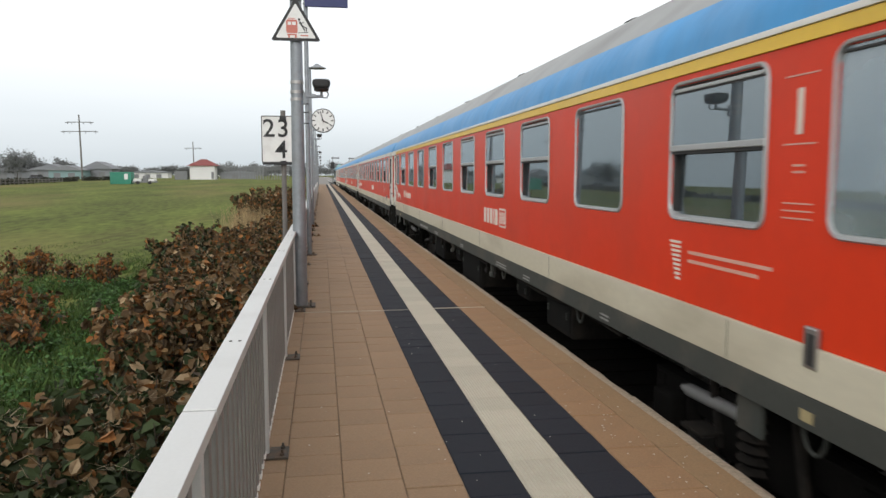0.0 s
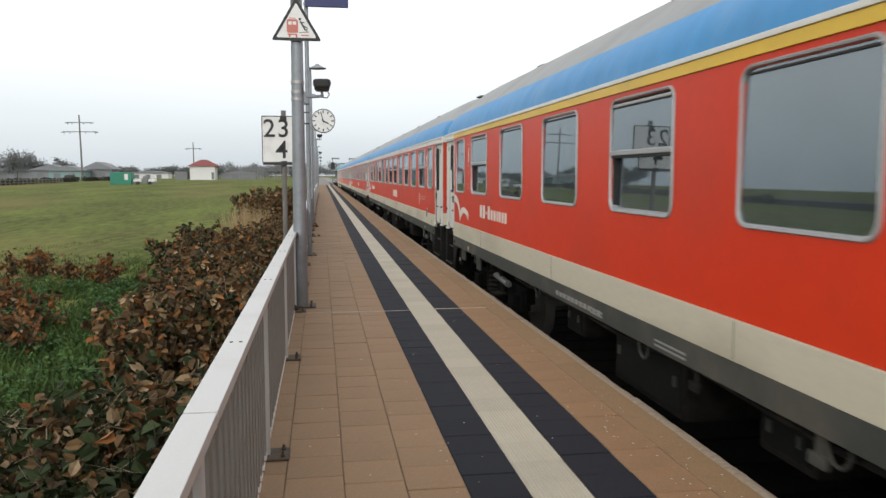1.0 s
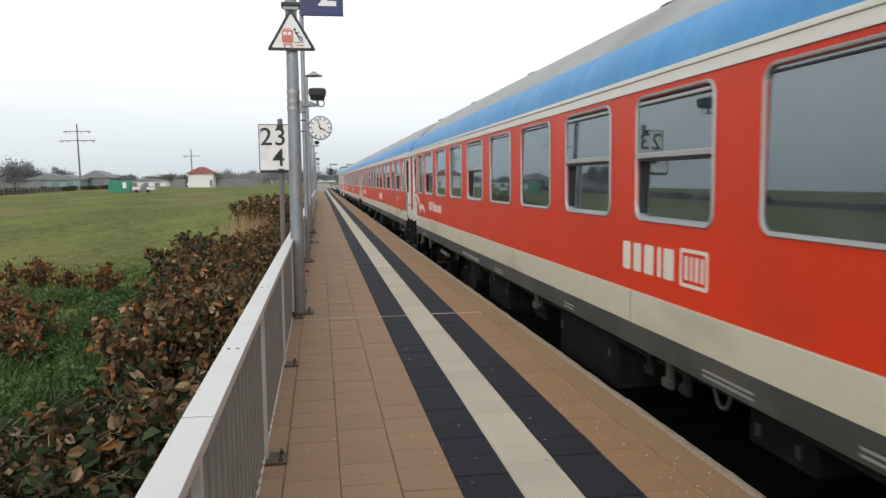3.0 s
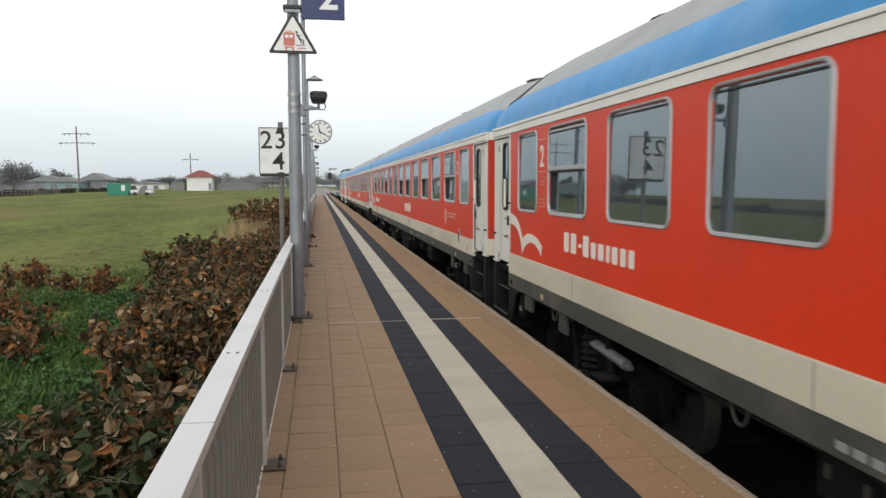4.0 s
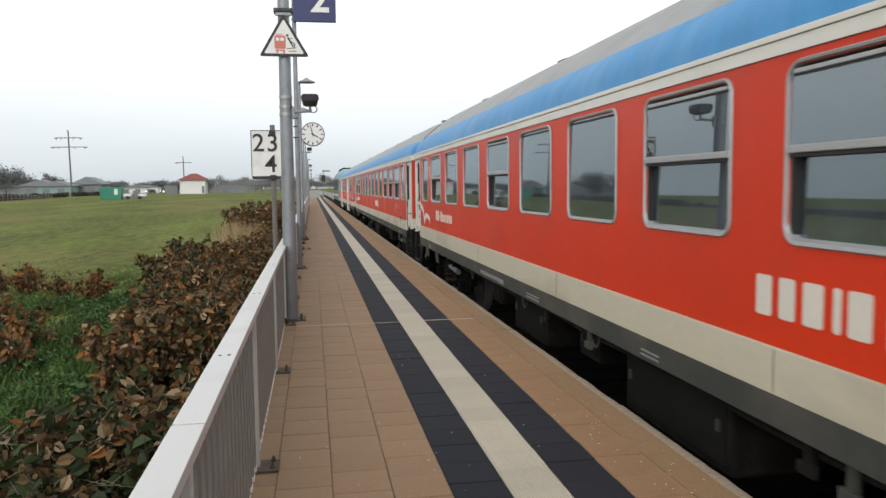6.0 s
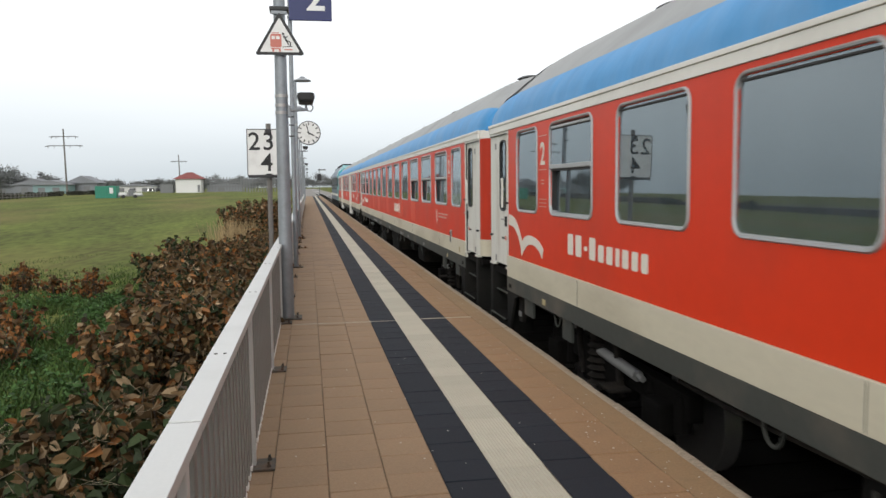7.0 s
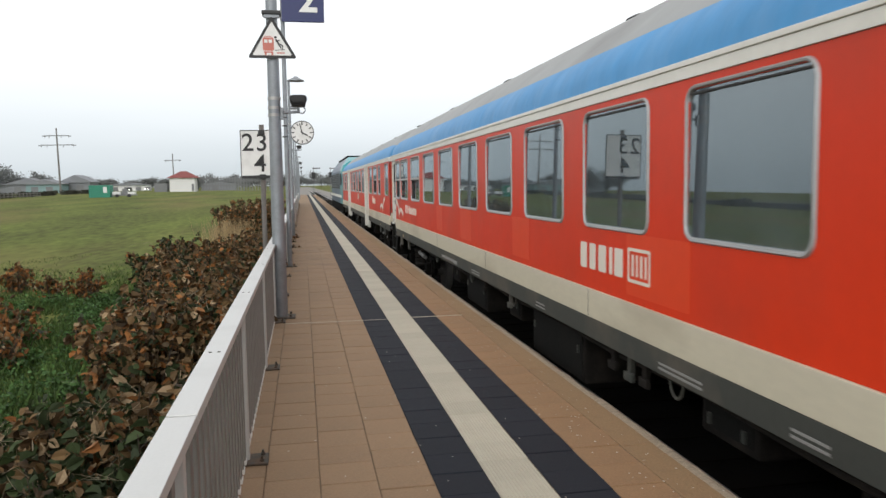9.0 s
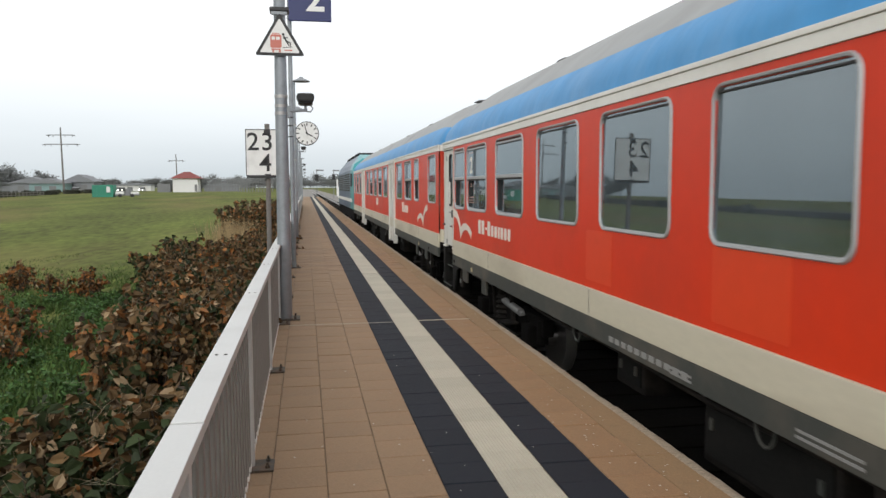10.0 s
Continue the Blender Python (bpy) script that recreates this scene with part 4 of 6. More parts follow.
        box(bm, side * W_SIDE - 0.022, side * W_SIDE + 0.02, yA + 0.16, yB - 0.16, Z_BLUE - 0.033, Z_BLUE + 0.004, 0.006)
        part("gutter", bm, M["stripe_white"], coach, "pale rain gutter")
        bm = bmesh.new()
        roof_strip(bm, 0, ROOF_SPLIT, n, mirror=side > 0)
        part("roof_flank", bm, M["blue"], coach, "sky-blue painted roof flank", smooth=True)
    bm = bmesh.new()
    roof_strip(bm, ROOF_SPLIT, LAST, n)
    roof_strip(bm, ROOF_SPLIT, LAST, n, mirror=True)
    part("roof", bm, M["roof"], coach, "weathered grey roof", smooth=True)
    for y in (1.9, 8.0, 13.0, 18.2, 23.2):
        bm = bmesh.new()
        tube(bm, (-0.1, y, 4.06), (-0.1, y, 4.11), 0.20, 0.20, segs=16)
        tube(bm, (-0.1, y, 4.11), (-0.1, y, 4.15), 0.26, 0.18, segs=16)
        part("roof_vent", bm, M["roof_dark"], coach, "dark round roof vent", smooth=True)
    # ends
    for ye, s in ((yA, 1), (yB, -1)):
        bm = bmesh.new()
        q = W_SIDE - CORNER_R - 0.02
        box(bm, -q, q, min(ye, ye + s * 0.05), max(ye, ye + s * 0.05), 1.29, Z_BLUE - 0.05)
        part("end_wall", bm, M["red_end"], coach, "grimy red coach end wall, also darkened for the shade of the gap")
        bm = bmesh.new()
        box(bm, -q, q, min(ye - s * 0.004, ye + s * 0.02), max(ye - s * 0.004, ye + s * 0.02), 1.285, 1.53)
        part("end_panel", bm, M["cream"], coach)
        for side in (-1, 1):
            for z0, z1, mat, name in ((1.532, Z_STRIPE + 0.045, "red_end", "end_corner"), (1.285, 1.53, "cream", "lower_corner"), (Z_STRIPE + 0.047, Z_BLUE + 0.002, "stripe_white", "upper_corner")):
                bm = bmesh.new()
                arc = []
                for r in (CORNER_R, CORNER_R - 0.02):
                    row = [(side * (W_SIDE - 0.02 - CORNER_R + r * math.cos(radians(9 * i))), ye + s * (CORNER_R - r * math.sin(radians(9 * i)))) for i in range(11)]
                    arc += row if r == CORNER_R else row[::-1]
                if name == "upper_corner":
                    arc = arc[:11] + [(side * (W_SIDE - 0.16 - CORNER_R), ye), (side * (W_SIDE - 0.16 - CORNER_R), ye + s * CORNER_R)]
                prism(bm, arc, z0, z1, "z")
                part(name, bm, M[mat], coach, "rounded grimy red corner, also darkened for the shade of the gap" if mat == "red_end" else "", smooth=True)
        bm = bmesh.new()
        cap = [(x * 0.90, dip(z, 0.46) - 0.004) for x, z in ROOF] + [(-x * 0.90, dip(z, 0.46) - 0.004) for x, z in reversed(ROOF[:-1])]
        prism(bm, [(-1.25, Z_BLUE - 0.048)] + cap + [(1.25, Z_BLUE - 0.048)], min(ye, ye + s * 0.05), max(ye, ye + s * 0.05))
        part("roof_end", bm, M["blue"], coach, "blue end of the roof")
        # near-black sheet that paints shade over the far end of the roof
        bm = bmesh.new()
        rows = []
        for d, kz, kx in ((0.13, 0.58, 0.945), (0.22, 0.70, 0.975), (0.40, 0.82, 0.99), (0.70, 0.92, 0.998), (0.95, 0.957, 0.999)):
            pr = [(x * kx * 1.004, dip(z, kz) + 0.006) for x, z in ROOF]
            (xa, za), (xb, zb) = pr[ROOF_SPLIT], pr[11]
            rows.append([bm.verts.new((xa + (xb - xa) * f, ye + s * (d - END_Y), 0)) for f in (0, 0.2, 0.4, 0.6, 0.8, 1.0)])
            for v in rows[-1]:
                v.co.z = float(np.interp(v.co.x, [p[0] for p in pr], [p[1] for p in pr])) + 0.006
        for u, v in zip(rows, rows[1:]):
            for k in range(5):
                bm.faces.new((u[k], u[k + 1], v[k + 1], v[k]))
        if hood and s < 0:
            part("roof_hood", bm, M["roof_dark"], coach, "dark sheet standing in for the shaded end of the roof", smooth=True)
        else:
            bm.free()
        bm = bmesh.new()
        for sx in (-1, 1):
            box(bm, sx * 0.62 - 0.13, sx * 0.62 + 0.13, ye - s * 0.15, ye, 1.15, 3.35, 0.05)
        box(bm, -0.75, 0.75, ye - s * 0.15, ye, 3.2, 3.45, 0.05)
        part("gangway", bm, M["rubber"], coach, "black rubber gangway bellows")
        for sx in (-0.87, 0.87):
            bm = bmesh.new()
            tube(bm, (sx, ye, 1.06), (sx, ye - s * 0.14, 1.06), 0.09, segs=14)
            tube(bm, (sx, ye - s * 0.11, 1.06), (sx, ye - s * 0.15, 1.06), 0.24, segs=20)
            part("buffer", bm, M["under"], coach)
    if doors:
        for side in (-1, 1):
            end_door(coach, RED_END, -1, n, side)
            end_door(coach, n - RED_END, 1, n, side)
    # inside
    bm = bmesh.new()
    box(bm, -1.38, 1.38, yA + 0.06, yB - 0.06, 1.16, 1.24)
    part("floor_pan", bm, M["under"], coach)
    bm = bmesh.new()
    box(bm, -1.30, 1.30, 1.3, n - 1.3, 3.02, 3.05)
    part("ceiling_lining", bm, M["interior"], coach)
    for y in (1.40, n - 1.40):
        bm = bmesh.new()
        box(bm, -1.33, 1.33, y - 0.02, y + 0.02, 1.25, 3.02)
        part("partition", bm, M["interior"], coach, "pale partition inside the coach")
    if inner_wall:
        bm = bmesh.new()
        box(bm, -0.62, -0.58, 1.45, n - 1.45, 1.25, 3.02)
        part("corridor_wall", bm, M["interior"], coach, "pale corridor wall inside the coach")
    for y in (2.85, 6.6, 9.9, 14.1, 16.5, 19.6, 23.4):
        pts = [(Vector((-1.34, y + 0.10 * math.cos(radians(180 + 22.5 * i)), 0.985 + 0.14 * math.sin(radians(180 + 22.5 * i)))), 0.012) for i in range(9)]
        part("cable_loop", bent_tube(pts), M["sole"], coach, "hanging grey cable loop", smooth=True)
    for y in (3.7, n - 3.7):
        bogie(coach, y)
    underfloor(coach, n)


def coach_marks(coach, digit, n, near_y):
    """Lettering and emblems on the side facing the platform."""
    x = -W_SIDE
    if digit:
        for y in (near_y, n - 2.70):
            me = lettering(digit, 0.235, 0.002, 0.006)
            me.materials.append(M["letter"])
            ob = part("class_number", me, None, coach, "large pale class number")
            ob.matrix_basis = pose(x - 0.004, y, 2.545, 0, 0, -90)
            bm = bmesh.new()
            for z in (2.845, 2.485):
                box(bm, x - 0.004, x, y - 0.14, y + 0.14, z, z + 0.008)
            for z in (2.37, 2.335):
                box(bm, x - 0.004, x, y - 0.05, y + 0.05, z, z + 0.012)
            for z in (2.17, 2.13, 2.09):
                box(bm, x - 0.004, x, y - 0.13, y + 0.13, z, z + 0.008)
            tagged(part("class_bars", bm, M["faded"], coach, "fine pale bars in place of small writing"), kind="stuff")


def letter_blocks(bm, y0, widths, z0, heights, gap):
    """Plain upright blocks of the size of letters, running towards the near end."""
    x = -W_SIDE - 0.004
    y = y0
    for w, h in zip(widths, heights):
        z = z0 + 0.07 if h < 0.05 else z0
        prism(bm, rounded(y - w * 0.80, y, z, z + max(h, 0.04), 0.018, 3), x, x + 0.006, "x")
        y -= w + gap


def side_marks(coach, line_y, route_y, shift):
    """Emblems and writing, as plain shapes, on the side that faces the platform."""
    x = -W_SIDE - 0.004
    bm = bmesh.new()
    letter_blocks(bm, line_y, [0.18, 0.17, 0.20, 0.07, 0.20], 1.605, [0.225] * 5, 0.035)
    tagged(part("line_name", bm, M["letter"], coach, "pale letter-sized plain marks"), kind="stuff")
    bm = bmesh.new()
    o, i = rounded(line_y - 1.41, line_y - 1.02, 1.59, 1.855, 0.02, 2), rounded(line_y - 1.385, line_y - 1.045, 1.615, 1.83, 0.015, 2)
    ring(bm, o, i, x, x + 0.006)
    for a, b in ((1.09, 1.13), (1.17, 1.20), (1.24, 1.28), (1.32, 1.35)):
        box(bm, x, x + 0.006, line_y - b, line_y - a, 1.64, 1.805)
    part("emblem", bm, M["letter"], coach, "pale framed square emblem")
    bm = bmesh.new()
    letter_blocks(bm, route_y, [0.18, 0.19, 0.10, 0.18, 0.15, 0.16, 0.10, 0.15, 0.14, 0.14], 1.655, [0.20, 0.20, 0.04, 0.20, 0.15, 0.15, 0.15, 0.15, 0.15, 0.15], 0.036)
    tagged(part("route_name", bm, M["letter"], coach, "pale letter-sized plain marks"), kind="stuff")
    # crest of short stripes with two fine lines of writing
    bm = bmesh.new()
    for k in range(9):
        w = 0.16 - 0.012 * k
        c = 4.06 + shift - 0.006 * k
        box(bm, x, x + 0.006, c - w / 2, c + w / 2, 1.845 - 0.032 * k, 1.862 - 0.032 * k)
    tagged(part("crest", bm, M["letter"], coach, "pale striped crest"), kind="stuff")
    bm = bmesh.new()
    for z, a in ((1.785, 2.86), (1.725, 3.00)):
        box(bm, x, x + 0.006, a + shift, 3.86 + shift, z, z + 0.022)
    part("crest_text", bm, M["faded"], coach, "fine pale bars in place of small writing")
    # small plates along the sole bar
    bm = bmesh.new()
    for k in range(11):
        y = 18.5 - 0.125 * k
        box(bm, -W_SIDE - 0.024, -W_SIDE, y, y + 0.085, 1.05, 1.095)
    for y, w in ((17.2, 0.3), (15.6, 0.5), (12.6, 0.3), (9.4, 0.6), (8.2, 0.3), (5.6, 0.2)):
        box(bm, -W_SIDE - 0.022, -W_SIDE, y, y + w, 1.04, 1.055)
        box(bm, -W_SIDE - 0.022, -W_SIDE, y, y + w, 1.075, 1.09)
    tagged(part("data_lettering", bm, M["data"], coach, "small grey bars in place of technical writing"), kind="stuff")
    # lamp bracket near each end
    for y in (2.46 + shift,):
        bm = bmesh.new()
        box(bm, -W_SIDE - 0.030, -W_SIDE, y - 0.055, y + 0.055, 1.33, 1.55, 0.012)
        br = part("tail_lamp_bracket", bm, M["steel"], coach, "steel tail-lamp bracket")
        bm = bmesh.new()
        box(bm, -W_SIDE - 0.034, -W_SIDE - 0.029, y - 0.043, y + 0.020, 1.35, 1.515)
        part("pocket", bm, M["rubber"], br, "dark pocket of the bracket")
    bm = bmesh.new()
    box(bm, -W_SIDE - 0.026, -W_SIDE, 1.62, 1.70, 1.22, 1.32, 0.01)
    part("socket_flap", bm, M["brass"], coach, "small yellowish socket flap")


# windows near to far (S: sliding sash, F: fixed), first window, pitch, stripe, class, far small window, line name, route name, length
KINDS = {
    "first": ("SFSSSFSFFS", 3.28, 2.104, "stripe_yellow", "1", 24.05, 10.93, 22.72, L),
    "second": ("SFSFSSFFSFFS", 2.90, 1.757, "stripe_white", "2", 23.88, 11.40, 22.88, L),
    "saloon": ("SSSFFFFFFFSS", 2.85, 1.840, "stripe_white", "2", 24.58, 11.59, 23.61, 26.8),
}


def build_coach(kind, label):
    pattern, first, pitch, stripe, digit, far, line_y, route_y, n = KINDS[kind]
    coach = thing("passenger_coach", label, "railway coach", group="coaches of the train")
    wins = [({"first": 1.88, "second": 1.60, "saloon": 1.56}[kind], WC_W, False)] + [(first + i * pitch, WIN_W + (0.08 if kind == "saloon" else 0.0), c == "S") for i, c in enumerate(pattern)] + [(far, WC_W, kind == 'saloon')]
    drop, lift = (0.042, -0.012) if kind == "saloon" else (0.0, 0.0)
    coach_shell(coach, wins, stripe, n, inner_wall=kind != "saloon", drop=drop, lift=lift, hood=kind == "second")
    for y, w, s in wins:
        window(coach, y, w, s, frosted=w == WC_W and y < 3, drop=drop)
    shift = 0.33 if kind == "first" else 0.0
    coach_marks(coach, digit, n, 2.66 + shift)
    side_marks(coach, line_y, route_y, shift)
    bird(coach, n - 1.87)
    if kind == "saloon":
        # repainted oblongs under the windows
        for a, b, c, d in ((7.1, 7.9, 1.49, 1.97), (9.6, 10.6, 1.49, 1.96), (13.2, 13.9, 1.5, 1.96), (16.2, 17.0, 1.49, 1.97), (18.6, 19.2, 1.5, 1.95)):
            bm = bmesh.new()
            prism(bm, rounded(a, b, c, d, 0.02, 2), -W_SIDE - 0.002, -W_SIDE + 0.002, "x")
            part("repainted_patch", bm, M["red_patch"], coach, "slightly paler repainted red oblong")
    return coach


def build_middle_door_coach():
    """The last coach: two pairs of wide folding doors, no doors at its ends."""
    coach = thing("passenger_coach", "red coach with two cream double doors next to the locomotive", "railway coach", group="coaches of the train")
    wins = [(0.58, 0.95, False), (2.85, 0.72, True), (4.08, 1.22, True), (5.85, 1.22, False)]
    wins += [(9.5 + 1.78 * i, 1.22, i in (1, 3)) for i in range(5)]
    wins += [(20.7, 1.22, False), (22.5, 1.22, True), (24.3, 1.22, False)]
    coach_shell(coach, wins, "stripe_white", L, doors=False)
    for y, w, sp in wins:
        window(coach, y, w, sp)
    for y in (7.45, 18.6):
        bm = bmesh.new()
        box(bm, -W_SIDE - 0.05, -W_SIDE + 0.06, y, y + 0.07, 0.74, 3.02, 0.01)
        box(bm, -W_SIDE - 0.05, -W_SIDE + 0.06, y + 1.27, y + 1.34, 0.74, 3.02, 0.01)
        box(bm, -W_SIDE - 0.05, -W_SIDE + 0.06, y, y + 1.34, 3.0, 3.06, 0.01)
        fr = part("double_door", bm, M["door_cream"], coach, "cream double folding door")
        for a in (y + 0.075, y + 0.675):
            bm = bmesh.new()
            wall_with_holes(bm, -W_SIDE - 0.02, a, a + 0.59, 0.78, 2.99, [(a + 0.15, a + 0.44, 1.95, 2.85)], 0.03)
            part("leaf", bm, M["door_cream"], fr)
            bm = bmesh.new()
            box(bm, -W_SIDE - 0.005, -W_SIDE, a + 0.14, a + 0.45, 1.94, 2.86)
            part("pane", bm, M["glass"], fr).visible_shadow = False
    bird(coach, 2.25, flip=-1)
    bm = bmesh.new()
    letter_blocks(bm, 5.9, [0.11, 0.12, 0.06, 0.11, 0.10, 0.10, 0.06, 0.09, 0.08, 0.08], 1.69, [0.25] * 3 + [0.18] * 7, 0.03)
    tagged(part("route_name", bm, M["letter"], coach, "pale letter-sized plain marks"), kind="stuff")
    bm = bmesh.new()
    letter_blocks(bm, 13.4, [0.13, 0.11, 0.14, 0.05, 0.14], 1.70, [0.25] * 5, 0.035)
    tagged(part("line_name", bm, M["letter"], coach, "pale letter-sized plain marks"), kind="stuff")
    return coach


def build_loco():
    """The diesel locomotive that pushes the train: teal cab ends, dark blue flank with grilles, pale stripe."""
    lo = thing("locomotive", "teal and dark blue diesel locomotive pushing the train", "locomotive")
    n = 18.9
    w = 1.45
    def prof(k, top):
        return [(-w * k, 1.15), (-w * k, 3.25), (-w * k * 0.93, 3.55), (-w * k * 0.62, top), (w * k * 0.62, top), (w * k * 0.93, 3.55), (w * k, 3.25), (w * k, 1.15)]
    bm = bmesh.new()
    prism(bm, prof(1.0, 4.10), 2.3, n - 2.3)
    part("engine_body", bm, M["loco_dark"], lo, "dark blue locomotive flank")
    for a, b, c in ((0.25, 0.75, 2.3), (n - 0.25, n - 0.75, n - 2.3)):
        bm = bmesh.new()
        ps = [(a, 0.94, 2.35, 1.0), (b, 0.97, 3.85, 1.0), (c, 1.0, 4.12, 1.0)]
        rows = []
        for y, k, top, q in ps:
            pr = prof(k, max(top, 3.0))
            if top < 3:
                pr = [(px, 1.15 if pz < 1.2 else (2.30 if abs(px) > w * k * 0.95 else 2.45)) for px, pz in pr]
            rows.append([bm.verts.new((px, y, pz)) for px, pz in pr])
        for r, t in zip(rows, rows[1:]):
            for i in range(8):
                bm.faces.new((r[i], r[(i + 1) % 8], t[(i + 1) % 8], t[i]))
        bm.faces.new(rows[0])
        bm.faces.new(rows[-1])
        cab = part("cab", bm, M["teal"], lo, "teal driver's cab")
        s = 1 if c > a else -1
        bm = bmesh.new()
        q = [(-1.15, a + s * 0.06, 2.55), (1.15, a + s * 0.06, 2.55), (0.98, b - s * 0.06, 3.62), (-0.98, b - s * 0.06, 3.62)]
        f0 = [bm.verts.new((x, y - s * 0.03, z)) for x, y, z in q]
        f1 = [bm.verts.new((x, y + s * 0.06, z)) for x, y, z in q]
        bm.faces.new(f0)
        bm.faces.new(f1)
        for i in range(4):
            bm.faces.new((f0[i], f0[(i + 1) % 4], f1[(i + 1) % 4], f1[i]))
        part("windscreen", bm, M["rubber"], cab, "black windscreen")
        for sx in (-1, 1):
            bm = bmesh.new()
            box(bm, sx * w - 0.02, sx * w + 0.02, min(b, c) + 0.35, max(b, c) - 0.45, 2.35, 3.05, 0.015)
            part("side_window", bm, M["rubber"], cab, "dark cab side window")
            bm = bmesh.new()
            tube(bm, (sx * 0.9, a - s * 0.03, 1.65), (sx * 0.9, a + s * 0.1, 1.65), 0.12, segs=14)
            part("headlight", bm, M["steel"], cab)
            bm = bmesh.new()
            tube(bm, (sx * 0.87, a, 1.05), (sx * 0.87, a - s * 0.24, 1.05), 0.22, segs=16)
            part("buffer", bm, M["under"], lo)
    for y in (3.0, 4.6, 6.2, 7.8, 9.9, 11.5, 13.1, 14.7):
        bm = bmesh.new()
        for k in range(8):
            box(bm, -w - 0.025, -w + 0.01, y, y + 1.15, 2.1 + 0.13 * k, 2.18 + 0.13 * k)
        part("grille", bm, M["sole"], lo, "dark ventilation grille")
    bm = bmesh.new()
    box(bm, -w - 0.012, -w + 0.01, 0.9, n - 0.9, 1.52, 1.70)
    part("stripe", bm, M["stripe_white"], lo, "pale stripe along the flank")
    bm = bmesh.new()
    box(bm, -1.38, 1.38, 0.5, n - 0.5, 0.55, 1.14, 0.05)
    part("underframe", bm, M["under"], lo)
    for y0, y1 in ((3.6, 6.8), (8.0, 11.2), (12.2, 15.2)):
        bm = bmesh.new()
        box(bm, -0.9, 0.9, y0, y1, 4.08, 4.27, 0.05)
        part("roof_hood", bm, M["under"], lo, "black roof hood")
    for y in (4.0, n - 4.0):
        bogie(lo, y)
    return lo


TRAIN = [
    build_coach("first", "red first-class coach with yellow stripe and blue-grey roof"),
    build_coach("second", "red second-class coach with off-white stripe and blue-grey roof"),
    build_coach("second", "red second-class coach with off-white stripe and patchy blue roof"),
    build_coach("saloon", "red second-class saloon coach with large fixed windows"),
    build_middle_door_coach(),
    build_loco(),
]


# ---------------------------------------------------------------- fence along the platform
FENCE_Y0, SECTION = -0.36, 2.32


def build_fence():
    """Sections of upright slats between posts, each with its base plate; a flat handrail lies on top in longer lengths."""
    first = thing("fence_section", "grey aluminium slat fence beside the platform paving", "fence", group="fence sections along the platform", at=pose(-0.345, FENCE_Y0, 0))
    slat = bmesh.new()
    box(slat, -0.012, 0.028, -0.028, 0.028, 0.045, 0.86, 0.004)
    slat_me = mesh_of("slat", slat, M["slat"])
    # added white caps paint the light caught by the slats' lower ends
    pale_cap = bmesh.new()
    box(pale_cap, -0.014, 0.032, -0.030, 0.030, 0.022, 0.050, 0.003)
    pale_cap_me = mesh_of("end_plug", pale_cap, M["sign_white"])
    for i in range(16):
        y = 0.03 + (i + 0.5) * (SECTION - 0.06) / 16
        o = part("slat", slat_me, None, first)
        o.location = (0, y, 0)
        part("end_plug", pale_cap_me, None, o, "pale cap standing in for light on the foot of the slat")
    for z0, z1 in ((0.055, 0.085), (0.83, 0.862)):
        bm = bmesh.new()
        box(bm, -0.034, -0.0125, 0.0, SECTION - 0.004, z0, z1, 0.004)
        part("cross_rail", bm, M["slat"], first)
    bm = bmesh.new()
    box(bm, 0.0, 0.044, -0.022, 0.022, 0.012, 0.862, 0.005)
    part("post", bm, M["rail_fence"], first, "pale aluminium fence post")
    bm = bmesh.new()
    box(bm, -0.03, 0.150, -0.09, 0.09, 0.0, 0.014, 0.004)
    plate = part("base_plate", bm, M["foot"], first, "rusty dark base plate")
    for dx, dy in ((0.115, -0.055), (0.115, 0.055)):
        bm = bmesh.new()
        tube(bm, (dx, dy, 0.013), (dx, dy, 0.028), 0.014, segs=6)
        tube(bm, (dx, dy, 0.028), (dx, dy, 0.045), 0.007, segs=8)
        part("bolt", bm, M["foot"], plate)
    for i in range(-4, 30):
        if i:
            copy_thing(first, pose(-0.345, FENCE_Y0 + i * SECTION, 0))
    rail = thing("handrail", "flat brushed aluminium handrail on top of the fence", "handrail", group="handrails on the fence", at=pose(-0.3425, 2.195, 0))
    bm = bmesh.new()
    box(bm, -0.0475, 0.0475, 0.009, 5.491, 0.863, 0.902, 0.003)
    part("rail_profile", bm, M["rail_fence"], rail)
    bm = bmesh.new()
    box(bm, -0.044, 0.044, -0.014, 0.02, 0.866, 0.876)
    part("joint_insert", bm, M["rubber"], rail, "black joint insert")
    for dy in (0.92, 2.78, 4.64):
        for dx in (-0.018, 0.018):
            bm = bmesh.new()
            tube(bm, (dx, dy, 0.9015), (dx, dy, 0.9045), 0.007, segs=8)
            part("screw", bm, M["foot"], rail)
    for i in range(-2, 12):
        if i:
            copy_thing(rail, pose(-0.3425, 2.195 + i * 5.5, 0))


build_fence()


# ---------------------------------------------------------------- masts and signs on the platform
def mast(name, label, x, y, r0, r1, h, category="mast", bands=()):
    m = thing(name, label, category, group="masts along the platform", at=pose(x, y, 0))
    bm = bmesh.new()
    tube(bm, (0, 0, 0.0), (0, 0, h), r0, r1, segs=24)
    part("pole", bm, M["galv"], m, smooth=True)
    bm = bmesh.new()
    box(bm, -r0 - 0.06, r0 + 0.09, -r0 - 0.06, r0 + 0.06, 0.0, 0.018, 0.004)
    plate = part("base_plate", bm, M["foot"], m, "dark bolted base plate")
    for sx in (-1, 1):
        for sy in (-1, 1):
            bm = bmesh.new()
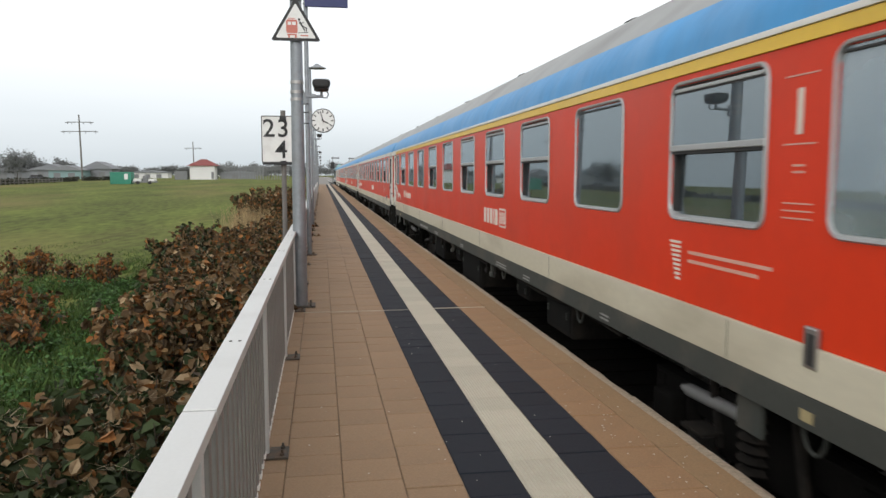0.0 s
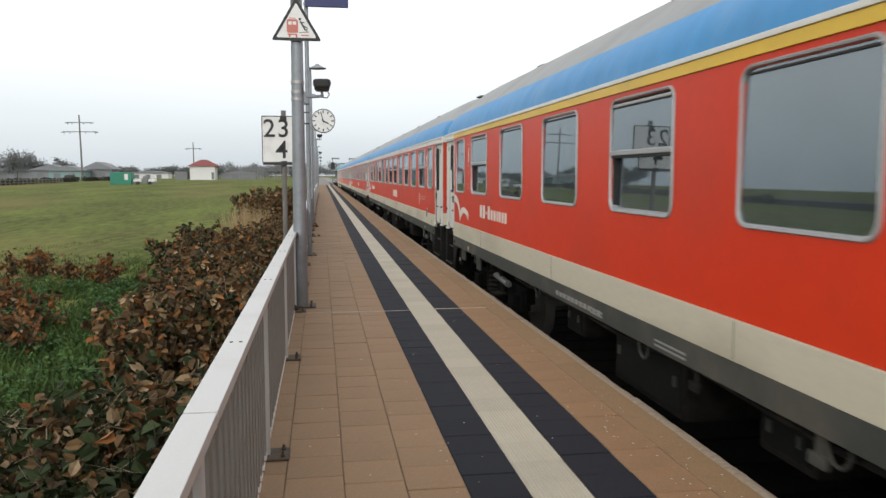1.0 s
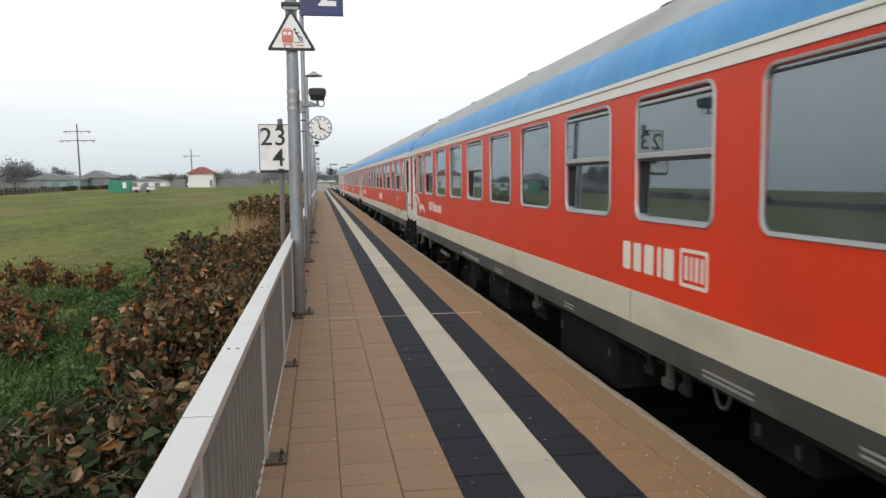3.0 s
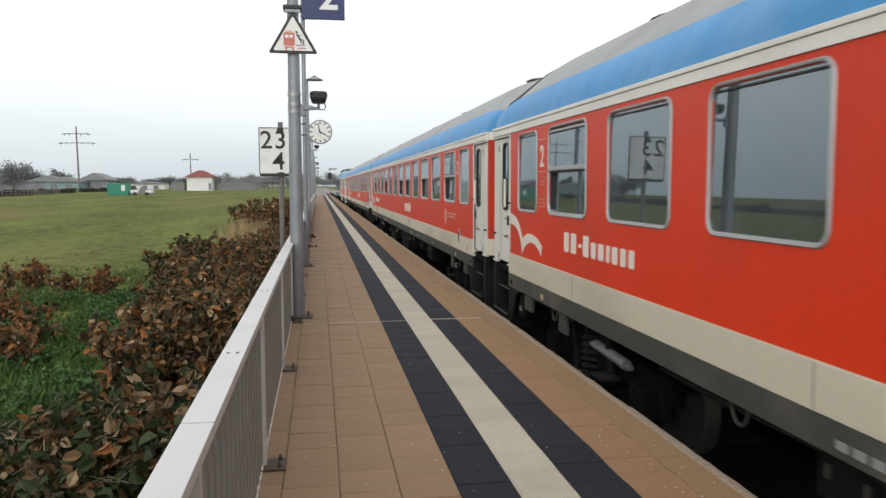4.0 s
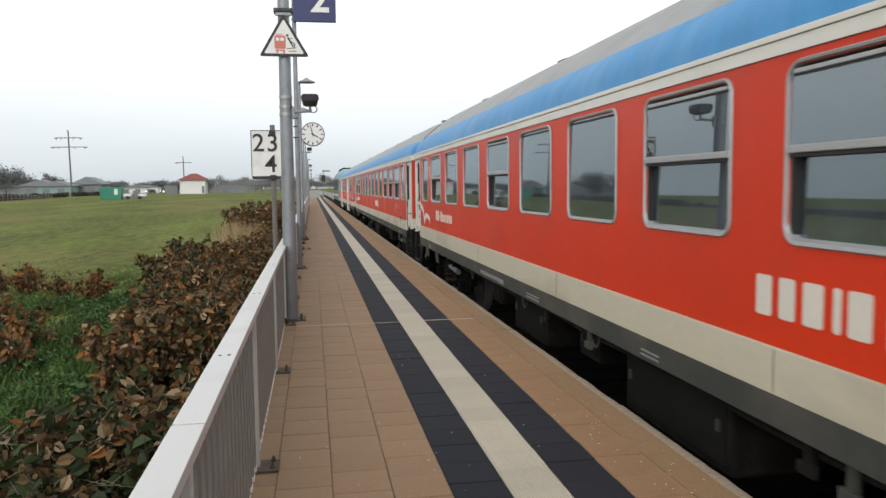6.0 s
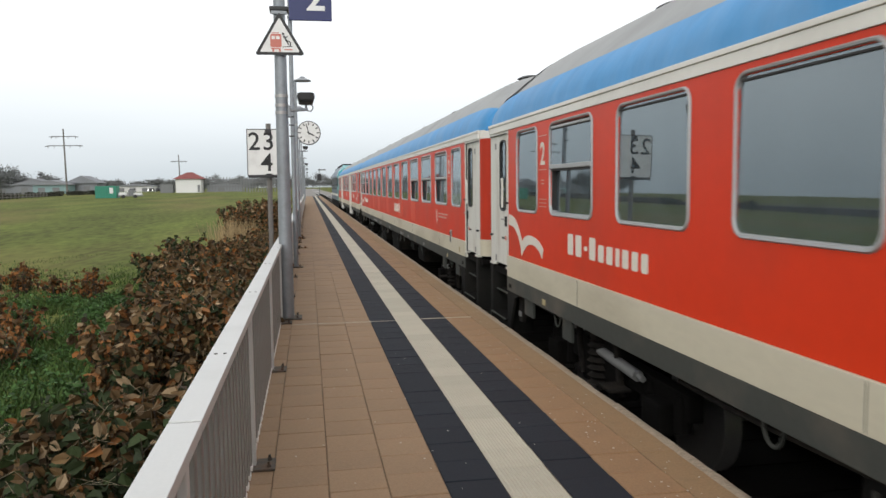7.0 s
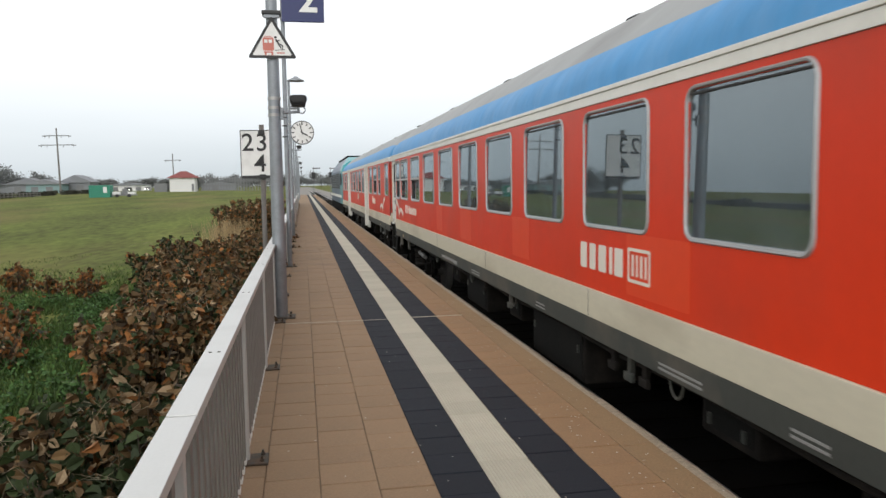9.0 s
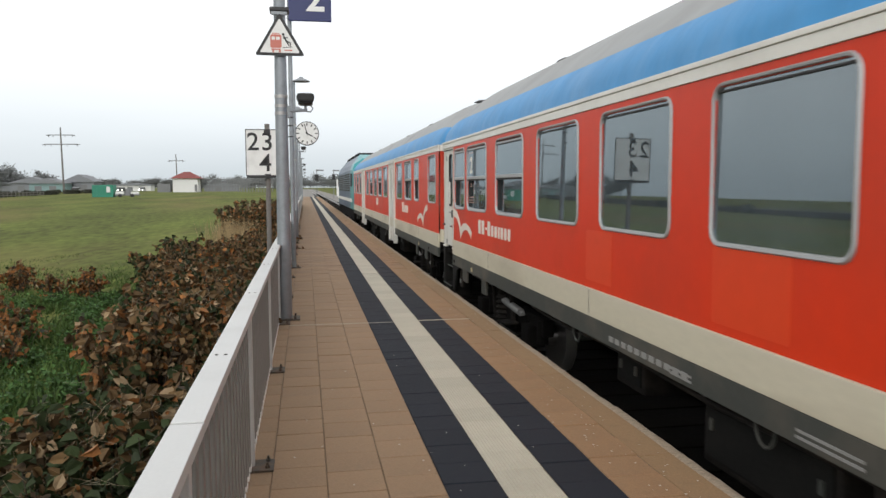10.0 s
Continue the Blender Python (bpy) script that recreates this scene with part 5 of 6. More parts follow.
            tube(bm, (sx * (r0 + 0.035), sy * (r0 + 0.035), 0.018), (sx * (r0 + 0.035), sy * (r0 + 0.035), 0.05), 0.014, segs=6)
            part("bolt", bm, M["foot"], plate)
    for z in bands:
        bm = bmesh.new()
        rr = r0 + (r1 - r0) * z / h
        tube(bm, (0, 0, z - 0.018), (0, 0, z + 0.018), rr + 0.006, segs=24)
        part("band", bm, M["steel"], m, "pale steel strap", smooth=True)
    return m


def speaker_on(m, z, r, reach=0.26):
    """A round-cornered loudspeaker on a short arm, facing along the platform."""
    bm = bmesh.new()
    box(bm, r - 0.01, r + 0.03, -0.03, 0.03, z - 0.11, z + 0.03, 0.006)
    tube(bm, (r, 0, z - 0.03), (r + reach, 0, z - 0.015), 0.018, segs=10)
    tube(bm, (r + reach - 0.02, 0, z - 0.03), (r + reach - 0.02, 0, z + 0.035), 0.016, segs=10)
    arm = part("speaker_arm", bm, M["galv"], m, "grey speaker bracket")
    bm = bmesh.new()
    c = r + reach - 0.02
    box(bm, c - 0.105, c + 0.105, -0.13, 0.16, z + 0.045, z + 0.175, 0.045)
    for v in bm.verts:
        if v.co.z < z + 0.10:
            v.co.x = c + (v.co.x - c) * 0.86
    sp = part("loudspeaker", bm, M["black_plastic"], m, "black plastic loudspeaker", smooth=True)
    bm = bmesh.new()
    box(bm, c - 0.09, c + 0.09, -0.136, -0.12, z + 0.075, z + 0.165, 0.02)
    part("grille", bm, M["rubber"], sp)
    bm = bmesh.new()
    pts = [(c + 0.05, 0.02, z + 0.06), (c + 0.085, 0.02, z + 0.01), (c + 0.06, 0.01, z - 0.035), (c + 0.0, 0.0, z - 0.03)]
    for a, b in zip(pts, pts[1:]):
        tube(bm, a, b, 0.006, segs=6)
    part("cable", bm, M["black_plastic"], sp)


def warning_triangle(m, y, z, half):
    """A triangular warning sign with black edge; the picture on it is a red vehicle and a falling black figure in plain strokes."""
    def tri(s, lo):
        return [(-s, lo), (s, lo), (0, lo + s * 1.72)]
    def soft_tri(s, lo, r):
        pts = []
        base = [Vector(p) for p in tri(s, lo)]
        for i in range(3):
            p, a, b = base[i], base[i - 1], base[(i + 1) % 3]
            u, v = (a - p).normalized(), (b - p).normalized()
            for k in range(5):
                f = k / 4
                pts.append(tuple(p + u * r * 2 * (1 - f) ** 2 + v * r * 2 * f ** 2))
        return pts
    bm = bmesh.new()
    prism(bm, soft_tri(half, z, 0.02), y, y + 0.012)
    t = part("warning_sign", bm, M["sign_black"], m, "triangular warning sign with black edge on white")
    bm = bmesh.new()
    prism(bm, soft_tri(half * 0.80, z + half * 0.115, 0.012), y - 0.004, y)
    part("sign_face", bm, M["sign_white"], t)
    bm = bmesh.new()
    zc = z + half * 0.30
    k = half / 0.28
    prism(bm, rounded(-0.105 * k, 0.02 * k, zc, zc + 0.15 * k, 0.02 * k, 3), y - 0.007, y - 0.004)
    part("train_picture", bm, M["sign_red"], t, "faded red front of a train")
    bm = bmesh.new()
    for a, b in ((-0.088, -0.05), (-0.038, 0.0)):
        box(bm, a * k, b * k, y - 0.009, y - 0.007, zc + 0.09 * k, zc + 0.125 * k)
    part("train_windows", bm, M["sign_white"], t)
    bm = bmesh.new()
    box(bm, -0.095 * k, 0.01 * k, y - 0.007, y - 0.004, zc - 0.022 * k, zc - 0.008 * k)
    for a in (-0.085, -0.01):
        box(bm, a * k, (a + 0.02) * k, y - 0.007, y - 0.004, zc - 0.05 * k, zc - 0.022 * k)
    box(bm, -0.085 * k, -0.005 * k, y - 0.007, y - 0.004, zc + 0.158 * k, zc + 0.166 * k)
    box(bm, 0.05 * k, 0.14 * k, y - 0.007, y - 0.004, zc - 0.03 * k, zc - 0.018 * k)
    tagged(part("train_gear", bm, M["sign_red"], t), kind="stuff")
    bm = bmesh.new()
    for (ax, az), (bx, bz), w in (((0.045, 0.13), (0.075, 0.075), 0.013), ((0.04, 0.11), (0.09, 0.12), 0.008), ((0.075, 0.075), (0.10, 0.03), 0.011), ((0.075, 0.08), (0.12, 0.06), 0.010), ((0.12, 0.06), (0.115, 0.02), 0.009), ((0.03, 0.005), (0.14, 0.015), 0.006)):
        tube(bm, (ax * k, y - 0.006, zc + az * k), (bx * k, y - 0.006, zc + bz * k), w * k * 0.6, segs=8)
    tube(bm, (0.04 * k, y - 0.008, zc + 0.152 * k), (0.04 * k, y - 0.004, zc + 0.152 * k), 0.014 * k, segs=12)
    part("stroke_picture", bm, M["sign_black"], t, "black stroke picture")


def text_on(parent, text, h, x, y, z, mat, label, bold=0.003):
    me = lettering(text, h, 0.002, bold)
    me.materials.append(M[mat])
    o = part("numeral", me, None, parent, label)
    o.matrix_basis = pose(x, y, z)
    return o


def build_masts():
    # the first mast: warning triangle, loudspeaker
    m = mast("sign_mast", "galvanised steel mast with warning triangle and loudspeaker", -0.255, 9.25, 0.083, 0.060, 5.2, bands=(2.637, 2.527, 2.442, 3.60))
    warning_triangle(m, -0.10, 3.10 - 0.005, 0.285)
    for z in (3.20, 3.58):
        bm = bmesh.new()
        box(bm, -0.09, 0.09, -0.092, -0.06, z - 0.02, z + 0.02, 0.006)
        part("clamp", bm, M["galv"], m)
    bm = bmesh.new()
    box(bm, -0.11, 0.11, -0.10, 0.09, 3.60, 3.65, 0.012)
    part("collar", bm, M["black_plastic"], m)
    speaker_on(m, 2.50, 0.075, 0.225)
    # the second mast: blue platform number
    m = mast("sign_mast", "slim galvanised mast with a blue platform number sign", -0.237, 15.2, 0.045, 0.040, 5.9)
    bm = bmesh.new()
    box(bm, -0.018, 0.792, -0.115, -0.055, 4.73, 5.62, 0.01)
    s = part("platform_sign", bm, M["sign_blue"], m, "dark blue enamel platform sign")
    text_on(s, "2", 0.52, 0.49, -0.121, 4.925, "sign_white", "white platform numeral", 0.012)
    for z in (2.55, 2.76, 2.92):
        bm = bmesh.new()
        box(bm, -0.07, 0.03, -0.05, -0.02, z - 0.012, z + 0.012, 0.004)
        part("stud", bm, M["black_plastic"], m)
    for z in (4.80, 5.50):
        bm = bmesh.new()
        box(bm, -0.05, 0.06, -0.06, 0.02, z - 0.02, z + 0.02, 0.005)
        part("bracket", bm, M["galv"], m)
    # the lamp and clock mast
    m = mast("lamp_mast", "galvanised platform lamp mast with a station clock", -0.28, 23.8, 0.065, 0.035, 4.76, bands=(2.4, 2.9, 3.45))
    bm = bmesh.new()
    tube(bm, (0, 0, 4.74), (0.22, 0, 4.80), 0.022, segs=10)
    part("lamp_arm", bm, M["galv"], m)
    bm = bmesh.new()
    tube(bm, (0.215, 0, 4.745), (0.215, 0, 4.765), 0.265, 0.26, segs=24)
    tube(bm, (0.215, 0, 4.765), (0.215, 0, 4.84), 0.26, 0.09, segs=24)
    tube(bm, (0.215, 0, 4.84), (0.215, 0, 4.88), 0.09, 0.05, segs=24)
    part("lamp_head", bm, M["galv"], m, "flat conical lamp head", smooth=True)
    bm = bmesh.new()
    tube(bm, (0.0, 0.1, 3.18), (0.2, 0.1, 3.18), 0.03, segs=10)
    part("clock_arm", bm, M["galv"], m)
    ck = Vector((0.365, 0.0, 3.20))
    bm = bmesh.new()
    tube(bm, (ck.x, 0.16, ck.z), (ck.x, 0.0, ck.z), 0.36, segs=40)
    clock = part("clock", bm, M["black_plastic"], m, "round station clock", smooth=True)
    bm = bmesh.new()
    tube(bm, (ck.x, 0.0, ck.z), (ck.x, -0.008, ck.z), 0.335, segs=40)
    part("dial", bm, M["sign_white"], clock, "white clock dial")
    for i in range(12):
        a = radians(30 * i)
        bm = bmesh.new()
        box(bm, -0.017, 0.017, -0.013, -0.008, 0.235, 0.315, 0, Matrix.Translation(ck) @ Matrix.Rotation(a, 4, "Y"))
        part("hour_mark", bm, M["sign_black"], clock)
    for turn, n0, n1, w in ((118, -0.05, 0.19, 0.018), (-15, -0.06, 0.29, 0.013)):
        bm = bmesh.new()
        box(bm, -w, w, -0.019, -0.013, n0, n1, 0, Matrix.Translation(ck) @ Matrix.Rotation(radians(turn), 4, "Y"))
        part("clock_finger", bm, M["sign_black"], clock)
    # more masts with loudspeakers further on
    for i, y in enumerate((31.0, 41.0, 54.0, 68.0, 85.0, 104.0)):
        m = mast("lamp_mast", "galvanised platform lamp mast further along", -0.36, y, 0.06, 0.035, 4.6)
        bm = bmesh.new()
        tube(bm, (0.1, 0, 4.60), (0.1, 0, 4.62), 0.265, 0.26, segs=20)
        tube(bm, (0.1, 0, 4.62), (0.1, 0, 4.73), 0.26, 0.05, segs=20)
        part("lamp_head", bm, M["galv"], m, "flat conical lamp head", smooth=True)
        if i != 1:
            speaker_on(m, 3.0, 0.06, 0.28)
    # the kilometre board beside the fence
    b = thing("kilometre_board", "white kilometre board with black numerals on a weathered post", "sign", at=pose(-0.58, 12.6, 0))
    bm = bmesh.new()
    tube(bm, (0, 0.03, -1.1), (0, 0.03, 2.585), 0.040, segs=14)
    part("post", bm, M["wood"], b, "weathered grey post", smooth=True)
    bm = bmesh.new()
    box(bm, -0.333, 0.313, -0.03, -0.012, 1.765, 2.493, 0.004)
    board = part("board", bm, M["sign_white"], b, "white enamel board")
    bm = bmesh.new()
    ring_o, ring_i = rounded(-0.338, 0.318, 1.76, 2.498, 0.01, 2), rounded(-0.326, 0.306, 1.772, 2.486, 0.006, 2)
    ring(bm, ring_o, ring_i, -0.034, -0.010)
    edge = part("edge", bm, M["sign_black"], board, "thin black edge")
    edge.matrix_basis = Matrix(((0, 1, 0, 0), (1, 0, 0, 0), (0, 0, 1, 0), (0, 0, 0, 1)))
    text_on(board, "2", 0.278, -0.220, -0.034, 2.168, "sign_black", "black numeral")
    text_on(board, "3", 0.278, 0.0, -0.034, 2.168, "sign_black", "black numeral")
    text_on(board, "4", 0.275, -0.032, -0.034, 1.836, "sign_black", "black numeral")
    for z in (1.755, 2.455):
        bm = bmesh.new()
        box(bm, -0.05, 0.05, -0.05, 0.09, z - 0.035, z + 0.035, 0.008)
        part("clamp", bm, M["black_plastic"], b, "black post clamp")
    bm = bmesh.new()
    box(bm, -0.325, 0.305, -0.045, 0.0, 1.725, 1.762, 0.004)
    part("lower_bracket", bm, M["black_plastic"], b)


build_masts()


# ---------------------------------------------------------------- signals and end of the station
def build_signals():
    for x, y, h in ((2.2, 150.0, 6.0), (6.2, 172.0, 6.4)):
        s = thing("railway_signal", "slim railway light signal beside the track", "signal", group="signals beyond the platform", at=pose(x, y, -1.0))
        bm = bmesh.new()
        tube(bm, (0, 0, 0), (0, 0, h), 0.09, 0.07, segs=10)
        part("mast", bm, M["far_steel"], s)
        bm = bmesh.new()
        box(bm, -0.35, 0.35, -0.15, 0.1, h - 2.2, h - 1.0, 0.05)
        part("signal_head", bm, M["black_plastic"], s)
        bm = bmesh.new()
        box(bm, -0.2, 1.3, -0.08, 0.08, h - 0.35, h - 0.1, 0.03)
        part("top_arm", bm, M["far_steel"], s)


build_signals()


# ---------------------------------------------------------------- plants
def leaf_into(verts, faces, c, n, up, size, fold, rnd):
    """A folded six-cornered leaf at c, lying across n, its tip along up."""
    side = n.cross(up)
    if side.length < 1e-3:
        side = Vector((1, 0, 0))
    side.normalize()
    up = side.cross(n).normalized()
    w = size * rnd.uniform(0.30, 0.42)
    k = len(verts)
    bend = n * (fold * size)
    curl = n * (size * rnd.uniform(-0.75, 0.45))
    verts += [c, c + up * size * 0.35 + side * w + bend, c + up * size * 0.78 + side * w * 0.7 + bend + curl * 0.5, c + up * size + curl, c + up * size * 0.78 - side * w * 0.7 + bend + curl * 0.5,
              c + up * size * 0.35 - side * w + bend]
    faces += [(k, k + 1, k + 2, k + 3), (k, k + 3, k + 4, k + 5)]


def pydata(name, verts, faces, mats, ids=None):
    me = bpy.data.meshes.new(name)
    me.from_pydata([tuple(v) for v in verts], [], faces)
    for m in mats:
        me.materials.append(m)
    if ids:
        me.polygons.foreach_set("material_index", ids)
    me.update()
    return me


def stems_mesh(name, stems, segs=5, mat="twig"):
    """Thin bent round stems from lists of points with radii."""
    verts, faces = [], []
    for pts in stems:
        prev = None
        for i, (p, r) in enumerate(pts):
            k = len(verts)
            for j in range(segs):
                a = 2 * math.pi * j / segs
                verts.append(p + Vector((math.cos(a) * r, math.sin(a) * r, 0)))
            if prev is not None:
                for j in range(segs):
                    faces.append((prev + j, prev + (j + 1) % segs, k + (j + 1) % segs, k + j))
            prev = k
    return pydata(name, verts, faces, [M[mat]])


def shrub_meshes(seed, radius, height, leaves, size, mix, open_top=0.3):
    """Stems and leaves of a shrub; mix: shares of brown, russet, green and pale leaves."""
    rnd = random.Random(seed)
    stems, tips, vines = [], [], []
    n = int(9 + radius * 14)
    for i in range(n):
        a, q = rnd.uniform(0, 6.283), math.sqrt(rnd.random()) * radius
        foot = Vector((math.cos(a) * q * 0.35, math.sin(a) * q * 0.35, 0))
        head = Vector((math.cos(a) * q, math.sin(a) * q, height * rnd.uniform(0.62, 1.0) * (1 - 0.25 * (q / radius) ** 2)))
        mid = foot.lerp(head, 0.55) + Vector((rnd.uniform(-0.08, 0.08), rnd.uniform(-0.08, 0.08), 0))
        stems.append([(foot, 0.013), (mid, 0.008), (head, 0.003)])
        for k in range(3):
            s0 = mid.lerp(head, rnd.random())
            s1 = s0 + Vector((rnd.uniform(-0.22, 0.22), rnd.uniform(-0.22, 0.22), rnd.uniform(0.02, 0.2)))
            stems.append([(s0, 0.005), (s1, 0.002)])
            tips.append((s0, s1))
        tips.append((mid, head))
    verts, faces, ids = [], [], []
    for i in range(leaves):
        a, b = tips[rnd.randrange(len(tips))]
        f = rnd.random() ** 0.7
        c = a.lerp(b, f) + Vector((rnd.gauss(0, 0.035), rnd.gauss(0, 0.035), rnd.gauss(0, 0.03)))
        if rnd.random() < 0.25:
            c.z *= rnd.uniform(0.3, 0.9)
        nrm = Vector((rnd.gauss(0, 0.7), rnd.gauss(0, 0.7), rnd.uniform(-0.2, 0.75))).normalized()
        up = Vector((rnd.gauss(0, 1), rnd.gauss(0, 1), rnd.uniform(-1.2, 0.4)))
        leaf_into(verts, faces, c, nrm, up, size * rnd.uniform(0.4, 1.55), rnd.uniform(0.05, 0.36), rnd)
        t = rnd.random()
        acc, kind = 0, 0
        low = c.z < height * 0.45
        for k, w in enumerate(mix):
            acc += w * (1.8 if k == 2 and low else 1.0)
            if t < acc:
                kind = k
                break
        ids += [kind, kind]
    for i in range(int(14 * radius / 0.6)):
        a, q = rnd.uniform(0, 6.283), radius * rnd.uniform(0.1, 0.9)
        p0 = Vector((math.cos(a) * q, math.sin(a) * q, height * rnd.uniform(0.55, 0.95)))
        p1 = p0 + Vector((rnd.uniform(-0.3, 0.3), rnd.uniform(-0.3, 0.3), rnd.uniform(-0.08, 0.16)))
        pm = p0.lerp(p1, 0.5) + Vector((0, 0, rnd.uniform(-0.05, 0.08)))
        vines.append([(p0, 0.0035), (pm, 0.003), (p1, 0.002)])
    return stems_mesh("stems", stems), pydata("foliage", verts, faces, [M["leaf"], M["leaf_red"], M["leaf_green"], M["leaf_pale"]], ids), stems_mesh("vines", vines, 4, "vine")


def shrub(meshes, label, m, group):
    s = thing("shrub", label, "shrub", group=group, at=m)
    part("branchwork", meshes[0], None, s, "thin dark twigs")
    part("foliage", meshes[1], None, s)
    part("dry_vine", meshes[2], None, s, "pale dry stems")
    return s


def build_hedge():
    rnd = random.Random(11)
    near = [shrub_meshes(20 + i, 0.62, 1.15, 1500, 0.092, (0.42, 0.08, 0.37, 0.11)) for i in range(4)]
    dim = [shrub_meshes(70 + i, 0.72, 1.45, 1500, 0.085, (0.50, 0.06, 0.40, 0.01)) for i in range(2)]
    # dark: deep green leaves that also put the near hedge's shade into colour
    dark = [shrub_meshes(30 + i, 0.66, 1.12, 1350, 0.088, (0.24, 0.03, 0.70, 0.02)) for i in range(3)]
    tall = [shrub_meshes(40 + i, 0.75, 1.45, 1600, 0.080, (0.52, 0.18, 0.20, 0.08)) for i in range(3)]
    small = [shrub_meshes(60 + i, 0.34, 0.74, 190, 0.085, (0.34, 0.52, 0.10, 0.02)) for i in range(3)]
    label = "withered hedge shrub with curled brown leaves beside the fence"
    k = 0
    # rows along the fence: distance from the fence, how they stand
    for row, (x, y0, y1, step) in enumerate(((-0.95, 1.0, 24.0, 0.80), (-1.65, 1.6, 21.5, 0.85), (-2.15, 2.4, 17.5, 0.90), (-2.80, 3.2, 7.9, 0.85), (-3.35, 4.6, 8.2, 0.95))):
        y = y0
        while y < y1:
            fam = dark if y < (5.4 if row < 2 else 8.0) else near if y < 8.3 else tall
            if not (row == 2 and 7.6 < y < 12.8) and not (row == 1 and 8.5 < y < 12.5 and rnd.random() < 0.35):
                m = pose(x + rnd.uniform(-0.15, 0.15), y + rnd.uniform(-0.2, 0.2), FIELD_Z - 0.22 + (0.05 if y < 8.3 else 0.12) - ((0.10 * row + (0.09 * (row - 1) if row > 1 else 0.0)) if y < 8.5 else 0.0), rnd.uniform(-6, 6), rnd.uniform(-6, 6), rnd.uniform(0, 360))
                shrub(fam[k % len(fam)], label, m, "hedge shrubs along the fence")
                k += 1
            y += step * rnd.uniform(0.85, 1.15)
    for x, y in ((-1.1, 25.2), (-1.7, 25.8), (-2.2, 26.8), (-1.2, 27.0), (-1.8, 28.0), (-2.4, 28.8), (-1.3, 28.6), (-1.9, 29.6)):
        m = pose(x, y, FIELD_Z + 0.62, 0, 0, rnd.uniform(0, 360))
        shrub(tall[k % 3], "taller russet-brown shrub behind dry grass", m, "tall shrubs by the kilometre board")
        k += 1
    # a darker clump standing out into the meadow
    for x, y in ((-2.45, 15.0), (-2.75, 16.2), (-2.3, 16.9), (-2.95, 17.6), (-2.5, 18.4)):
        m = pose(x, y, FIELD_Z + 0.10, rnd.uniform(-6, 6), rnd.uniform(-6, 6), rnd.uniform(0, 360))
        shrub(dim[k % 2], "dark brown shrub at the edge of the meadow", m, "dark shrubs beside the hedge")
        k += 1
    # loose russet shrubs in the grass
    for x, y in ((-7.4, 19.7), (-6.8, 19.9), (-7.0, 20.6), (-5.6, 18.3), (-4.75, 18.2), (-4.95, 18.6), (-5.4, 14.3), (-5.75, 14.9), (-4.5, 13.0), (-4.15, 11.2), (-4.5, 11.5)):
        m = pose(x, y, FIELD_Z - 0.05, rnd.uniform(-8, 8), rnd.uniform(-8, 8), rnd.uniform(0, 360))
        shrub(small[k % 3], "low russet shrub standing in rough grass", m, "loose shrubs in the grass")
        k += 1


def blades(name, count, area, size, mat, label, seed, lean=0.5, keep=None):
    """Many grass blades, one object."""
    rnd = random.Random(seed)
    verts, faces = [], []
    for i in range(count):
        x, y = rnd.uniform(area[0], area[1]), rnd.uniform(area[2], area[3])
        if keep and not keep(x, y, rnd):
            continue
        h = size * rnd.uniform(0.5, 1.3) * max(0.45, min(1.0, 1.35 - y / 22))
        a = rnd.uniform(0, 6.283)
        w = 0.010 * size / 0.25
        d = Vector((math.cos(a), math.sin(a), 0))
        o = Vector((x, y, FIELD_Z - 0.05))
        tip = o + Vector((rnd.gauss(0, lean * h), rnd.gauss(0, lean * h), h))
        mid = o.lerp(tip, 0.5) + Vector((0, 0, 0.12 * h))
        k = len(verts)
        verts += [o - d * w, o + d * w, mid + d * w * 0.8, mid - d * w * 0.8, tip]
        faces += [(k, k + 1, k + 2, k + 3), (k + 3, k + 2, k + 4)]
    ob = new(name, pydata(name, verts, faces, [M[mat]]))
    return tagged(ob, label, "grass", kind="stuff")


def build_grass():
    def tufty(x, y, rnd):
        edge = max(0.0, (-x - 4.0) / 9.0, (y - 13.0) / 22.0) + 0.35 * noise.noise((x * 0.35, y * 0.25, 9))
        return rnd.random() > edge * 1.3 and noise.noise((x * 0.9, y * 0.9, 3)) > -0.25 + 0.35 * rnd.random() - 0.2
    blades("rough_grass", 150000, (-13.0, -0.6, 2.0, 34.0), 0.30, "blade", "rough green grass and weeds below the platform", 3, 0.45, tufty)
    blades("meadow_grass", 42000, (-30.0, -1.0, 16.0, 60.0), 0.15, "blade", "short damp meadow grass", 4, 0.5, lambda x, y, r: noise.noise((x * 0.25, y * 0.25, 7)) > 0.05 * r.random())
    blades("meadow_tufts", 90000, (-62.0, -3.0, 20.0, 95.0), 0.26, "blade", "darker tufts scattered over the meadow", 14, 0.4, lambda x, y, r: noise.noise((x * 0.45, y * 0.28, 17)) > 0.40 + 0.15 * r.random())
    # low broad-leaved weeds between the hedge and the meadow
    rnd = random.Random(21)
    verts, faces = [], []
    for i in range(52000):
        x, y = rnd.uniform(-7.5, -1.6), rnd.uniform(3.5, 18.0)
        if noise.noise((x * 1.1, y * 1.1, 5)) < -0.1 + 0.25 * rnd.random():
            continue
        nrm = Vector((rnd.gauss(0, 0.5), rnd.gauss(0, 0.5), 1)).normalized()
        up = Vector((rnd.gauss(0, 1), rnd.gauss(0, 1), rnd.uniform(-0.3, 0.6)))
        leaf_into(verts, faces, Vector((x, y, FIELD_Z + rnd.uniform(0.0, 0.26))), nrm, up, rnd.uniform(0.03, 0.075), rnd.uniform(0.05, 0.25), rnd)
